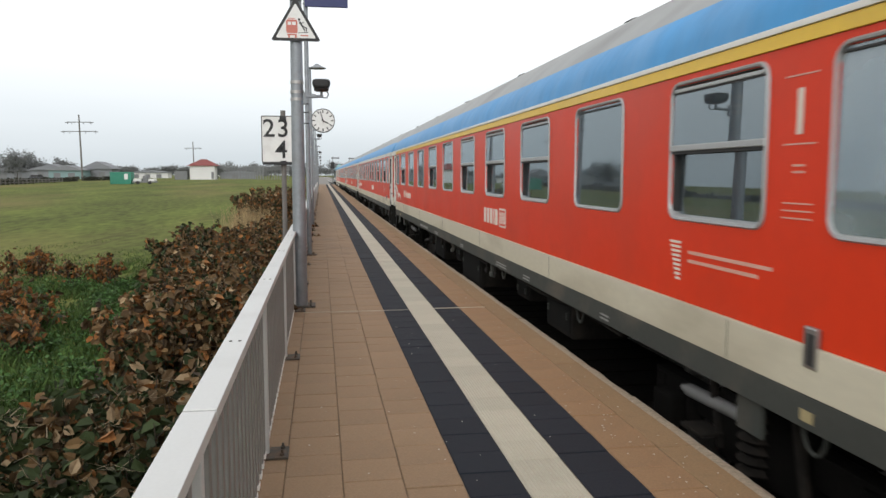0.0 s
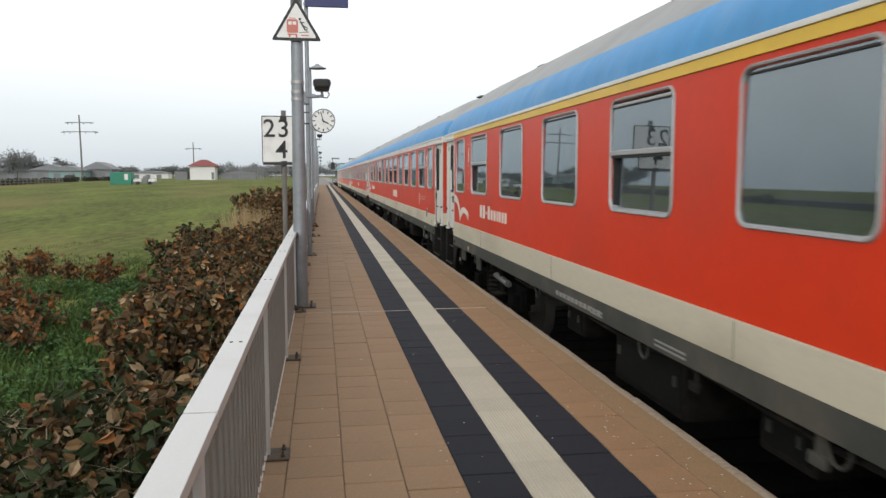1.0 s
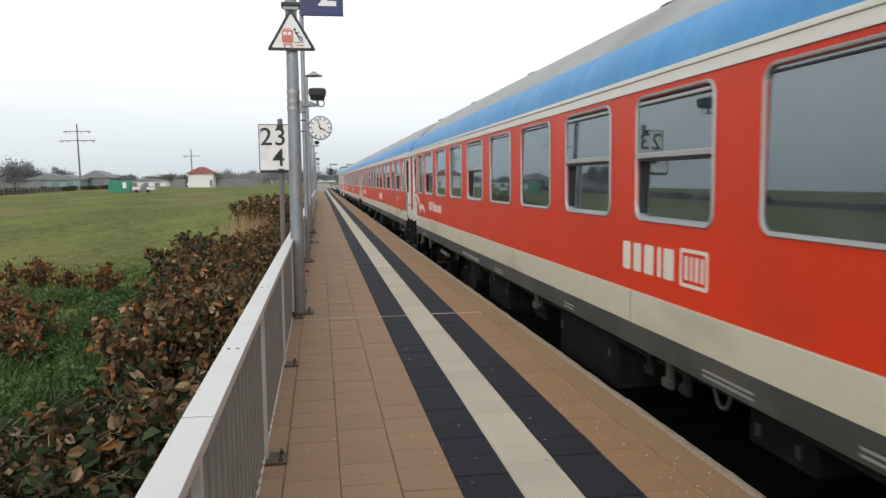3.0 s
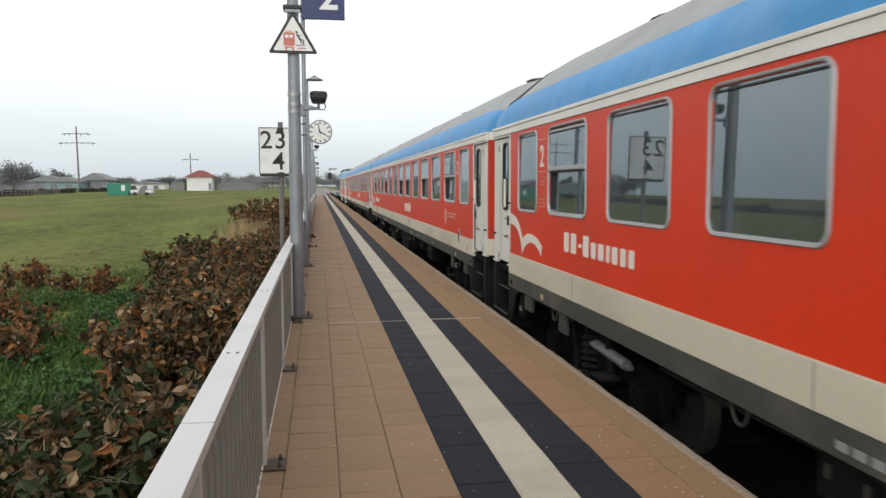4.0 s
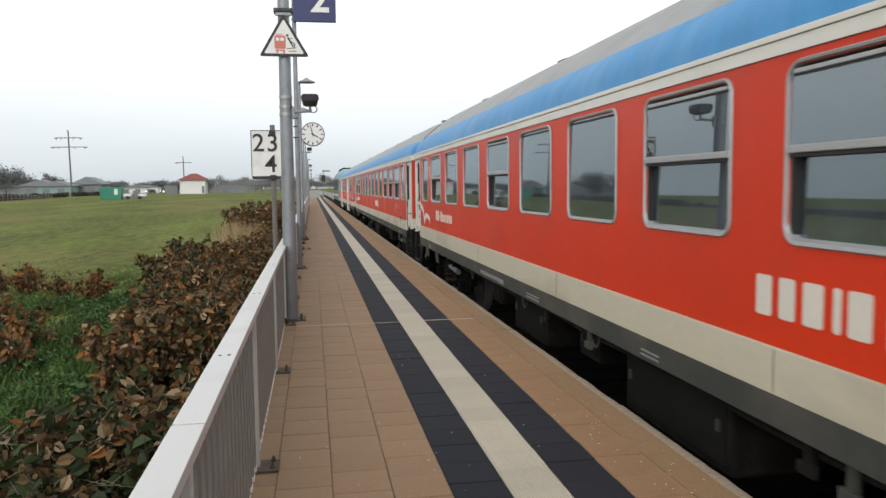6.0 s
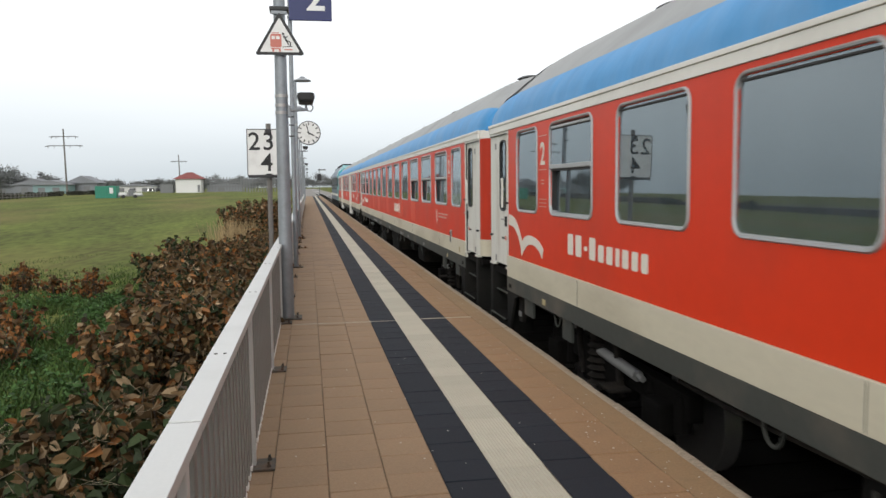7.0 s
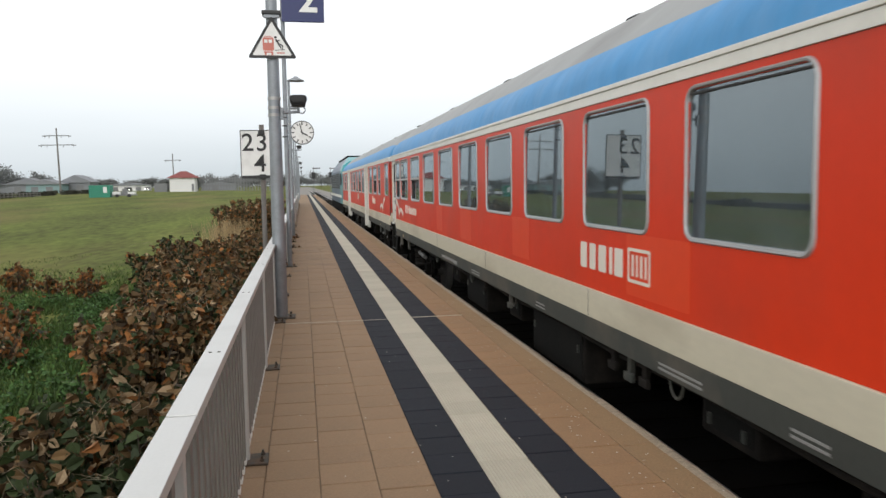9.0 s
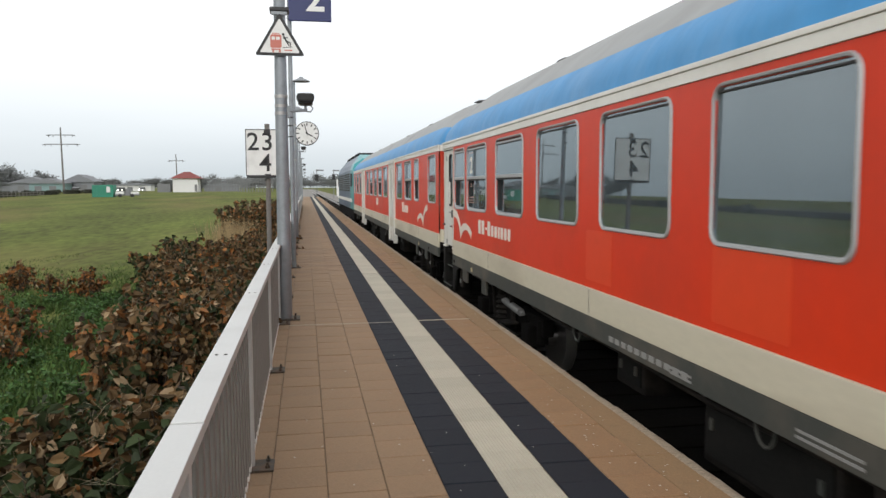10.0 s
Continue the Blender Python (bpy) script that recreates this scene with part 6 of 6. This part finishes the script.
    tagged(new("weeds", pydata("weeds", verts, faces, [M["weed"]])), "low fresh green weeds beside the hedge", "weeds", kind="stuff")
    # a tuft of dry straw by the tall shrubs
    rnd = random.Random(8)
    verts, faces = [], []
    for i in range(1500):
        o = Vector((-2.10 + rnd.gauss(0, 0.33), 24.8 + rnd.gauss(0, 0.8), FIELD_Z - 0.05))
        h = rnd.uniform(0.9, 1.75)
        tip = o + Vector((rnd.gauss(-0.12, 0.20), rnd.gauss(0, 0.22), h))
        mid = o.lerp(tip, 0.55) + Vector((0, 0, 0.1))
        a = rnd.uniform(0, 3.14)
        d = Vector((math.cos(a), math.sin(a), 0)) * 0.006
        k = len(verts)
        verts += [o - d, o + d, mid + d, mid - d, tip]
        faces += [(k, k + 1, k + 2, k + 3), (k + 3, k + 2, k + 4)]
    tagged(new("dry_grass_tuft", pydata("dry_grass_tuft", verts, faces, [M["straw"]])), "tuft of tall straw-coloured dry grass", "grass", kind="stuff")
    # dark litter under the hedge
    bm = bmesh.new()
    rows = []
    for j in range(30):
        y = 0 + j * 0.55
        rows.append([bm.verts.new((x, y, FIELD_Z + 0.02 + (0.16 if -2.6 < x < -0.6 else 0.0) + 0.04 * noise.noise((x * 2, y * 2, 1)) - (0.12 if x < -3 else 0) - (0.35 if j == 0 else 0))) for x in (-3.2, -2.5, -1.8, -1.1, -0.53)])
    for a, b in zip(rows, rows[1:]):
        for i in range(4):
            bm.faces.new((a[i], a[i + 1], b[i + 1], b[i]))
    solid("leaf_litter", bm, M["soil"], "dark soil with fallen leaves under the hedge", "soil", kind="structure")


build_hedge()
build_grass()


# ---------------------------------------------------------------- the far side of the meadow
def far_z(y):
    """The meadow rises a little towards the road."""
    return FIELD_Z + 1.15 * min(1.0, max(0.0, (y - 30) / 150.0))


def power_pole(x, y, h, arms):
    p = thing("power_pole", "tarred timber power pole with steel cross-arms", "power pole", group="power poles across the meadow", at=pose(x, y, far_z(y) - 0.3, 0, -0.8, 8))
    bm = bmesh.new()
    tube(bm, (0, 0, 0), (0, 0, h), 0.24, 0.15, segs=10)
    part("pole", bm, M["wood"], p, smooth=True)
    for z, w in arms:
        bm = bmesh.new()
        box(bm, -w, w, -0.09, 0.09, z - 0.1, z + 0.1, 0.03)
        for s in (-1, 1):
            box(bm, s * w - 0.45, s * w + 0.45, -0.08, 0.08, z - 0.18, z + 0.0, 0.03)
        a = part("cross_arm", bm, M["far_steel"], p)
        for k in (-0.95, -0.6, 0.35, 0.95):
            bm = bmesh.new()
            tube(bm, (k * w, 0, z - 0.5), (k * w, 0, z - 0.05), 0.07, segs=8)
            part("insulator", bm, M["far_steel"], a)


def shed(x, y, w, d, eave, ridge, wall, roof, label, doors=2):
    """A long low building with a ridged roof, doors and windows."""
    z = far_z(y)
    s = thing("shed", label, "building", group="sheds beyond the road", at=pose(x, y, z))
    bm = bmesh.new()
    box(bm, 0, w, 0, d, -0.5, eave)
    part("wall", bm, M[wall], s)
    bm = bmesh.new()
    prism(bm, [(-0.5, eave), (w + 0.5, eave), (w + 0.5, eave + 0.2), (w * 0.5, ridge + 0.25), (-0.5, eave + 0.2)] if w < 16 else [(-0.5, eave), (w + 0.5, eave), (w + 0.5, eave + 0.2), (w - 1.5, ridge + 0.25), (1.5, ridge + 0.25), (-0.5, eave + 0.2)], -0.6, d + 0.6)
    part("roof", bm, M[roof], s)
    for i in range(doors):
        a = w * (i + 0.6) / (doors + 0.4)
        bm = bmesh.new()
        box(bm, a - 1.0, a + 1.0, -0.12, 0.05, 0.1, eave * 0.72)
        part("gate", bm, M["far_steel"], s)


def far_tree(rnd, x, y, h, w, group):
    """A bare, twiggy tree: trunk, limbs, and a ragged crown of many small twig clumps."""
    t = thing("tree", "bare tree beyond the meadow, its crown paled for haze", "tree", group=group, at=pose(x, y, far_z(y) - 0.3))
    stems = [[(Vector((0, 0, 0)), 0.22), (Vector((0.1, 0, h * 0.45)), 0.14), (Vector((0, 0.1, h * 0.85)), 0.04)]]
    tips = []
    for i in range(9):
        a = rnd.uniform(0, 6.28)
        s0 = Vector((0.05, 0.03, h * rnd.uniform(0.2, 0.6)))
        s1 = s0 + Vector((math.cos(a) * w * 0.5 * rnd.uniform(0.4, 1), math.sin(a) * w * 0.5 * rnd.uniform(0.4, 1), h * rnd.uniform(0.12, 0.38)))
        stems.append([(s0, 0.08), (s1, 0.02)])
        tips.append((s0, s1))
    part("trunk", stems_mesh("trunk", stems), None, t)
    verts, faces = [], []
    for i in range(2200):
        a, b = tips[rnd.randrange(len(tips))]
        c = a.lerp(b, rnd.uniform(0.3, 1.1)) + Vector((rnd.gauss(0, w * 0.12), rnd.gauss(0, w * 0.12), rnd.gauss(0, h * 0.08)))
        leaf_into(verts, faces, c, Vector((rnd.gauss(0, 1), rnd.gauss(0, 1), rnd.gauss(0, 1))).normalized(), Vector((rnd.gauss(0, 1), rnd.gauss(0, 1), 1)), rnd.uniform(0.2, 0.6), 0.1, rnd)
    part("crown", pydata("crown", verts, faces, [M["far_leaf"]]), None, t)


def car(name, label, mat, lit):
    """A hatchback, its front along +y, standing on z = 0."""
    c = thing(name, label, "car")
    bm = bmesh.new()
    prism(bm, [(-2.05, 0.35), (-2.1, 0.75), (-1.95, 0.95), (-1.6, 1.0), (0.75, 0.95), (1.9, 0.78), (2.08, 0.6), (2.05, 0.3)], -0.86, 0.86, "x")
    part("body", bm, M[mat], c)
    bm = bmesh.new()
    prism(bm, [(-1.9, 0.96), (-1.55, 1.42), (-0.2, 1.47), (0.2, 1.40), (0.95, 0.94)], -0.74, 0.74, "x")
    cab = part("cabin", bm, M["rubber"], c, "dark glazed cabin")
    bm = bmesh.new()
    prism(bm, [(-1.6, 1.40), (-1.4, 1.46), (-0.2, 1.50), (0.15, 1.43), (-0.2, 1.44), (-1.4, 1.42)], -0.70, 0.70, "x")
    part("roof", bm, M[mat], cab)
    for x in (-0.78, 0.78):
        for y in (-1.3, 1.3):
            bm = bmesh.new()
            tube(bm, (x - 0.1, y, 0.31), (x + 0.1, y, 0.31), 0.31, segs=16)
            part("wheel", bm, M["rubber"], c)
    for x in (-0.62, 0.62):
        bm = bmesh.new()
        tube(bm, (x, 1.98, 0.66), (x, 2.10, 0.66), 0.13, segs=12)
        part("headlight", bm, M["headlight"] if lit else M["steel"], c, "lit white headlight" if lit else "")
    return c


def build_far():
    rnd = random.Random(21)
    power_pole(-57.6, 200.0, 16.20, ((14.38, 2.75), (12.16, 3.7)))
    power_pole(-42.5, 272.0, 12.82, ((10.66, 2.3),))
    # road beside the meadow
    bm = bmesh.new()
    box(bm, -61.5, -53.5, 60, 900, -0.6, far_z(900) - 0.02)
    solid("road", bm, M["asphalt"], "grey country road beyond the meadow", "road", kind="structure")
    # white substation with a red hipped roof
    z = far_z(230)
    h = thing("house", "small white rendered building with red hipped roof", "building", at=pose(-37.4, 230, z))
    bm = bmesh.new()
    box(bm, 0.2, 7.1, 0, 7, -0.6, 4.0)
    wall = part("wall", bm, M["far_white"], h, "white rendered wall")
    bm = bmesh.new()
    v = [bm.verts.new(p) for p in ((-0.6, -0.6, 3.95), (8.0, -0.6, 3.95), (8.0, 7.6, 3.95), (-0.6, 7.6, 3.95), (2.9, 3.5, 5.9), (4.5, 3.5, 5.9))]
    for f in ((0, 1, 5, 4), (1, 2, 5), (2, 3, 4, 5), (3, 0, 4), (3, 2, 1, 0)):
        bm.faces.new([v[i] for i in f])
    part("roof", bm, M["far_roof"], h, "red tiled hipped roof")
    bm = bmesh.new()
    box(bm, 6.2, 6.9, -0.06, 0.02, 0.2, 2.2)
    part("door", bm, M["far_steel"], wall)
    bm = bmesh.new()
    box(bm, -4.2, -0.7, 1, 4, -0.5, 2.4)
    part("annex", bm, M["far_steel"], h, "dark low annex")
    # open steel frame of a hall, post by post
    fr = thing("steel_frame", "open dark steel frame of an unfinished hall", "steel frame", at=pose(-30.2, 236, far_z(236)))
    for i in range(26):
        bm = bmesh.new()
        hgt = 4.75 - 0.04 * i if i < 12 else 4.2
        w = 0.24 if 12 < i < 17 else 0.11
        box(bm, 0.82 * i - w, 0.82 * i + w, -0.1, 0.1, -0.4, hgt)
        part("post", bm, M["far_steel"], fr)
    for z0, a, b in ((3.7, 0, 12.5), (2.9, 0, 20.6), (1.6, 0, 20.6)):
        bm = bmesh.new()
        box(bm, a, b, -0.06, 0.06, z0 - 0.12, z0 + 0.12)
        part("beam", bm, M["far_steel"], fr)
    shed(-34, 275, 11, 8, 1.9, 2.6, "far_dark", "far_dark", "low dark shed behind the steel frame", 1)
    # sheds on the far side of the road
    shed(-92, 265, 12, 10, 2.9, 4.6, "far_dark", "far_dark", "dark low shed beyond the road", 2)
    shed(-83, 254, 10, 9, 2.7, 4.1, "far_teal", "far_dark", "long shed with pale teal wall", 2)
    shed(-75.5, 262, 9, 10, 3.2, 5.4, "far_dark", "far_dark", "gabled slate-roofed barn beyond the road", 2)
    shed(-104, 268, 11, 10, 2.6, 4.2, "far_dark", "far_dark", "low shed with slate roof", 2)
    shed(-77, 330, 15, 8, 2.2, 3.0, "far_white", "far_dark", "long low pale hall far off", 3)
    # container and trailer at the edge of the meadow
    y = 142.0
    c = thing("container", "green steel container at the edge of the meadow", "container", at=pose(-36.4, y, far_z(y) - 0.05))
    bm = bmesh.new()
    box(bm, 0, 3.5, 0, 2.4, 0, 2.2, 0.05)
    part("body", bm, M["far_green"], c)
    for i in range(7):
        bm = bmesh.new()
        box(bm, 0.22 + 0.45 * i, 0.34 + 0.45 * i, -0.05, 0.0, 0.1, 2.1)
        part("rib", bm, M["far_green"], c)
    bm = bmesh.new()
    box(bm, 2.4, 3.0, -0.06, -0.0, 0.9, 1.9)
    part("panel", bm, M["far_white"], c)
    tr = thing("trailer", "flat trailer loaded with pale tarpaulin bundles", "trailer", at=pose(-32.7, y, far_z(y) - 0.05))
    bm = bmesh.new()
    box(bm, 0, 3.9, 0, 1.9, 0.35, 0.55, 0.03)
    part("bed", bm, M["far_steel"], tr)
    for a, b, hh in ((0.1, 1.5, 1.05), (1.7, 2.5, 1.55), (2.6, 3.8, 1.0)):
        bm = bmesh.new()
        box(bm, a, b, 0.2, 1.7, 0.55, hh, 0.12)
        part("bundle", bm, M["far_white"] if hh < 1.3 else M["far_steel"], tr)
    for a in (0.9, 2.9):
        bm = bmesh.new()
        tube(bm, (a, -0.02, 0.32), (a, 0.18, 0.32), 0.32, segs=16)
        part("wheel", bm, M["rubber"], tr)
    # post-and-rail fence along the road
    f = thing("field_fence", "low dark post-and-rail fence along the meadow", "fence", at=pose(-51.5, 118, far_z(130)))
    for i in range(26):
        bm = bmesh.new()
        box(bm, -0.07, 0.07, 1.9 * i - 0.07, 1.9 * i + 0.07, -0.5, 1.05)
        part("post", bm, M["wood"], f)
    for zz in (0.45, 0.9):
        bm = bmesh.new()
        box(bm, -0.04, 0.04, 0, 47.5, zz - 0.07, zz + 0.07)
        part("rail", bm, M["wood"], f)
    # dark overgrown verge along the road
    verts, faces = [], []
    for i in range(9000):
        y = rnd.uniform(92, 215)
        x = -52.6 + rnd.gauss(0, 0.5)
        if noise.noise((x * 0.2, y * 0.16, 4)) < -0.25:
            continue
        h = 0.75 + 0.4 * noise.noise((0, y * 0.21, 2))
        leaf_into(verts, faces, Vector((x, y, far_z(y) + rnd.uniform(-0.1, h))), Vector((rnd.gauss(0, 1), -1, rnd.gauss(0, 0.7))).normalized(), Vector((rnd.gauss(0, 1), rnd.gauss(0, 1), 1)), rnd.uniform(0.15, 0.45), 0.1, rnd)
    tagged(new("verge_growth", pydata("verge_growth", verts, faces, [M["far_verge"]])), "dark withered growth along the country road", "verge", kind="stuff")
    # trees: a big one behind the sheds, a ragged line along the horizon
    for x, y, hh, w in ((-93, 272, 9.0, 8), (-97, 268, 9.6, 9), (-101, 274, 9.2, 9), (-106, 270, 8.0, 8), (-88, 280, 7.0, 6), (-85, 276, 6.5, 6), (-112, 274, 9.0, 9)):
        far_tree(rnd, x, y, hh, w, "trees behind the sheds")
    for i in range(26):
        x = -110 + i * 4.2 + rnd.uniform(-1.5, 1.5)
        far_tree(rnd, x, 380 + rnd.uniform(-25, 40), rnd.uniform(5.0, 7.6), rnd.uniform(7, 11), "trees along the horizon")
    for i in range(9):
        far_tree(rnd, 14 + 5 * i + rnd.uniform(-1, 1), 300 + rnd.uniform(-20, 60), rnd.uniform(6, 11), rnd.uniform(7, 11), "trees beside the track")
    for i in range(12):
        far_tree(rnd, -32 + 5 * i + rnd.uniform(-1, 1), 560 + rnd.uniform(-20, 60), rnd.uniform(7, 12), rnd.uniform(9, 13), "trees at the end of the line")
    bm = bmesh.new()
    box(bm, 0, 3.0, 0, 3.0, -0.2, 4.6)
    solid("relay_hut", bm, M["far_white"], "small pale relay hut beside the track", "hut").matrix_world = pose(8.5, 212, -1.0)


build_far()
CARS = [
    (car("car", "dark hatchback driving away on the road", "car_dark", False), [(0.0, pose(-55.3, 163, 0.18)), (5.0, pose(-55.3, 264, 0.18)), (10.0, pose(-55.3, 365, 0.18))]),
    (car("car", "silver car with lit headlights approaching on the road", "car_pale", True), [(0.0, pose(-58.0, 416, 0.18, 0, 0, 180)), (5.0, pose(-58.0, 313, 0.18, 0, 0, 180)), (10.0, pose(-58.0, 211, 0.18, 0, 0, 180))]),
    (car("car", "dark car with lit headlights following at a distance", "car_dark", True), [(0.0, pose(-58.0, 405, 0.18, 0, 0, 180)), (8.0, pose(-58.0, 290, 0.18, 0, 0, 180)), (10.0, pose(-58.0, 261.5, 0.18, 0, 0, 180))]),
    (car("car", "pale car with lit headlights behind another", "car_pale", True), [(0.0, pose(-58.0, 457, 0.18, 0, 0, 180)), (8.0, pose(-58.0, 325, 0.18, 0, 0, 180)), (10.0, pose(-58.0, 293, 0.18, 0, 0, 180))]),
]


# ---------------------------------------------------------------- paving, piece by piece
PAVE_Y0, PAVE_NEAR, STEP = -12.0, 13.8, 0.302


def slab_mesh(name, w, mat, h=0.03, ribs=0):
    """One paving slab with a worn edge, its top at z = 0; ribbed ones carry ribs along y."""
    bm = bmesh.new()
    e = 0.004
    n = STEP - (0.0015 if ribs else 0.006)
    top = h if not ribs else h - 0.004
    lo = [bm.verts.new(p) for p in ((0, 0, 0), (w, 0, 0), (w, n, 0), (0, n, 0))]
    md = [bm.verts.new(p) for p in ((0, 0, top - e), (w, 0, top - e), (w, n, top - e), (0, n, top - e))]
    hi = [bm.verts.new(p) for p in ((e, e, top), (w - e, e, top), (w - e, n - e, top), (e, n - e, top))]
    bm.faces.new(hi)
    for a, b in ((lo, md), (md, hi)):
        for i in range(4):
            bm.faces.new((a[i], a[(i + 1) % 4], b[(i + 1) % 4], b[i]))
    for i in range(ribs):
        c = w * (i + 0.5) / ribs
        r = w / ribs * 0.30
        q = [bm.verts.new(p) for p in ((c - r, 0, top), (c - r * 0.6, 0, h), (c + r * 0.6, 0, h), (c + r, 0, top), (c - r, n, top), (c - r * 0.6, n, h), (c + r * 0.6, n, h), (c + r, n, top))]
        for f in ((0, 1, 5, 4), (1, 2, 6, 5), (2, 3, 7, 6)):
            bm.faces.new([q[k] for k in f])
    return mesh_of(name, bm, M[mat])


JOINTS = {-0.200: 4.54, 0.097: 4.43, 0.405: 4.61, 0.704: 4.45}    # a cross joint of each inner lane


def build_paving():
    rnd = random.Random(31)
    for name, x0, x1, near, far, _ in LANES:
        w = x1 - x0
        me = slab_mesh(name, w, near, ribs=15 if name == "ribbed_paver" else 0)
        shift = (JOINTS[x0] - PAVE_Y0) % STEP if x0 in JOINTS else rnd.uniform(0, STEP)
        y = PAVE_Y0 + shift
        verts, faces = [], []
        while y < PLATFORM_END - STEP:
            dz = rnd.uniform(-0.0022, 0.0016) * (0.3 if name == "ribbed_paver" else 1.0)
            if 2.2 < y < PAVE_NEAR:
                o = part(name, me, None, PLATFORM)
                o.location = (x0, y, -0.03 + dz)
                o.rotation_euler = (rnd.gauss(0, 0.003), rnd.gauss(0, 0.003), rnd.gauss(0, 0.0035))
            else:
                k = len(verts)
                n = STEP - 0.006
                verts += [(x0, y, -0.03), (x1, y, -0.03), (x1, y + n, -0.03), (x0, y + n, -0.03), (x0, y, dz), (x1, y, dz), (x1, y + n, dz), (x0, y + n, dz)]
                faces += [(k + 4, k + 5, k + 6, k + 7), (k, k + 1, k + 5, k + 4), (k + 1, k + 2, k + 6, k + 5), (k + 2, k + 3, k + 7, k + 6), (k + 3, k, k + 4, k + 7)]
            y += STEP
        tagged(part("far_" + name + "s", pydata("far_" + name + "s", verts, faces, [M[far]]), None, PLATFORM), kind="stuff")
    # edge stones: one metre each, the nosing chipped and rounded
    stones = []
    for v in range(3):
        bm = bmesh.new()
        rows = []
        r2 = random.Random(50 + v)
        for i in range(9):
            y = 0.994 * i / 8
            j = [r2.uniform(-0.006, 0.004) for _ in range(4)]
            rows.append([bm.verts.new(p) for p in ((0, y, -0.10), (0, y, -0.004), (0.004, y, 0.0), (0.195, y, 0.002 + j[0] * 0.3), (0.235, y, 0.003 + j[0] * 0.5), (0.268 + j[1], y, -0.004 + j[2] * 0.6), (0.292 + j[1], y, -0.022 + j[3]), (0.296 + j[1] * 0.5, y, -0.10))])
        for a, b in zip(rows, rows[1:]):
            for i in range(7):
                bm.faces.new((a[i], a[i + 1], b[i + 1], b[i]))
        bm.faces.new(rows[0])
        bm.faces.new(rows[-1])
        for f in bm.faces:
            if f.calc_center_median().x > 0.2:
                f.material_index = 1
        stones.append(mesh_of("edge_stone", bm, [M["edge"], M["edge_nose"]]))
    i = 0
    y = -11.95
    verts, faces = [], []
    while y < PLATFORM_END - 1:
        if -1.95 < y < 45:
            o = part("edge_stone", stones[i % 3], None, PLATFORM)
            o.location = (1.911, y, rnd.uniform(-0.003, 0.002))
        else:
            k = len(verts)
            src = stones[i % 3]
            verts += [(p.co.x + 1.911, p.co.y + y, p.co.z) for p in src.vertices]
            faces += [tuple(q + k for q in f.vertices) for f in src.polygons]
        i += 1
        y += 1.0
    tagged(part("far_edge_stones", pydata("far_edge_stones", verts, faces, [M["edge_far"]]), None, PLATFORM), kind="stuff")
    # pale filled joint across the platform
    bm = bmesh.new()
    box(bm, -0.20, 1.001, 8.78, 8.793, -0.01, 0.0035)
    part("filled_joint", bm, M["tactile_far"], PLATFORM, "pale mortar joint across the platform")
    bm = bmesh.new()
    box(bm, 1.302, 1.91, 8.84, 8.853, -0.01, 0.0035)
    part("filled_joint", bm, M["tactile_far"], PLATFORM)
    # trodden pale spots, mostly near the edge
    verts, faces = [], []
    for i in range(330):
        x = 1.70 + abs(rnd.gauss(0, 0.22)) if rnd.random() < 0.75 else rnd.uniform(-0.1, 1.7)
        if x > 2.17:
            continue
        y, r, k = 2.4 + 12 * rnd.random() ** 1.5, rnd.uniform(0.003, 0.008), len(verts)
        verts += [(x + r * rnd.uniform(0.6, 1.3) * math.cos(a), y + r * rnd.uniform(0.6, 1.6) * math.sin(a), 0.0045) for a in [j * math.pi / 3 for j in range(6)]]
        faces.append(tuple(range(k, k + 6)))
    tagged(part("gum_spots", pydata("gum_spots", verts, faces, [M["spot"]]), None, PLATFORM, "pale trodden spots on the paving"), kind="stuff")


build_paving()


# ---------------------------------------------------------------- movement
# seconds and the way that the train has come, in metres
RUN = [(0.0, -0.74), (0.5, 4.91), (1.0, 10.67), (1.5, 16.21), (2.0, 21.51), (2.5, 26.73), (3.0, 31.86), (3.5, 36.85), (4.0, 41.72), (4.5, 46.50), (5.0, 51.33), (5.5, 55.93), (6.0, 60.25),
       (6.5, 64.45), (7.0, 68.58), (7.5, 72.66), (8.0, 76.69), (8.5, 80.64), (9.0, 84.60), (9.5, 88.36), (10.0, 92.01)]
# where each vehicle begins along the train
STARTS = (0.0, L, 2 * L - 0.05, 3 * L + 0.14, 4 * L + 0.50, 5 * L + 0.55)


def motions():
    for i, coach in enumerate(TRAIN):
        walk(coach, [(t, pose(TRACK_X, STARTS[i] - s, RAIL_Z)) for t, s in RUN])
    # wheels roll with the way that the train has come
    ts = np.arange(0, 301) / 30.0
    way = np.interp(ts, [a for a, _ in RUN], [b for _, b in RUN])
    for w, dy in WHEELS:
        walk(w, [(float(t), pose(0, dy, WHEEL_R, math.degrees(s / WHEEL_R))) for t, s in zip(ts, way)])
    for c, rows in CARS:
        walk(c, rows)


motions()
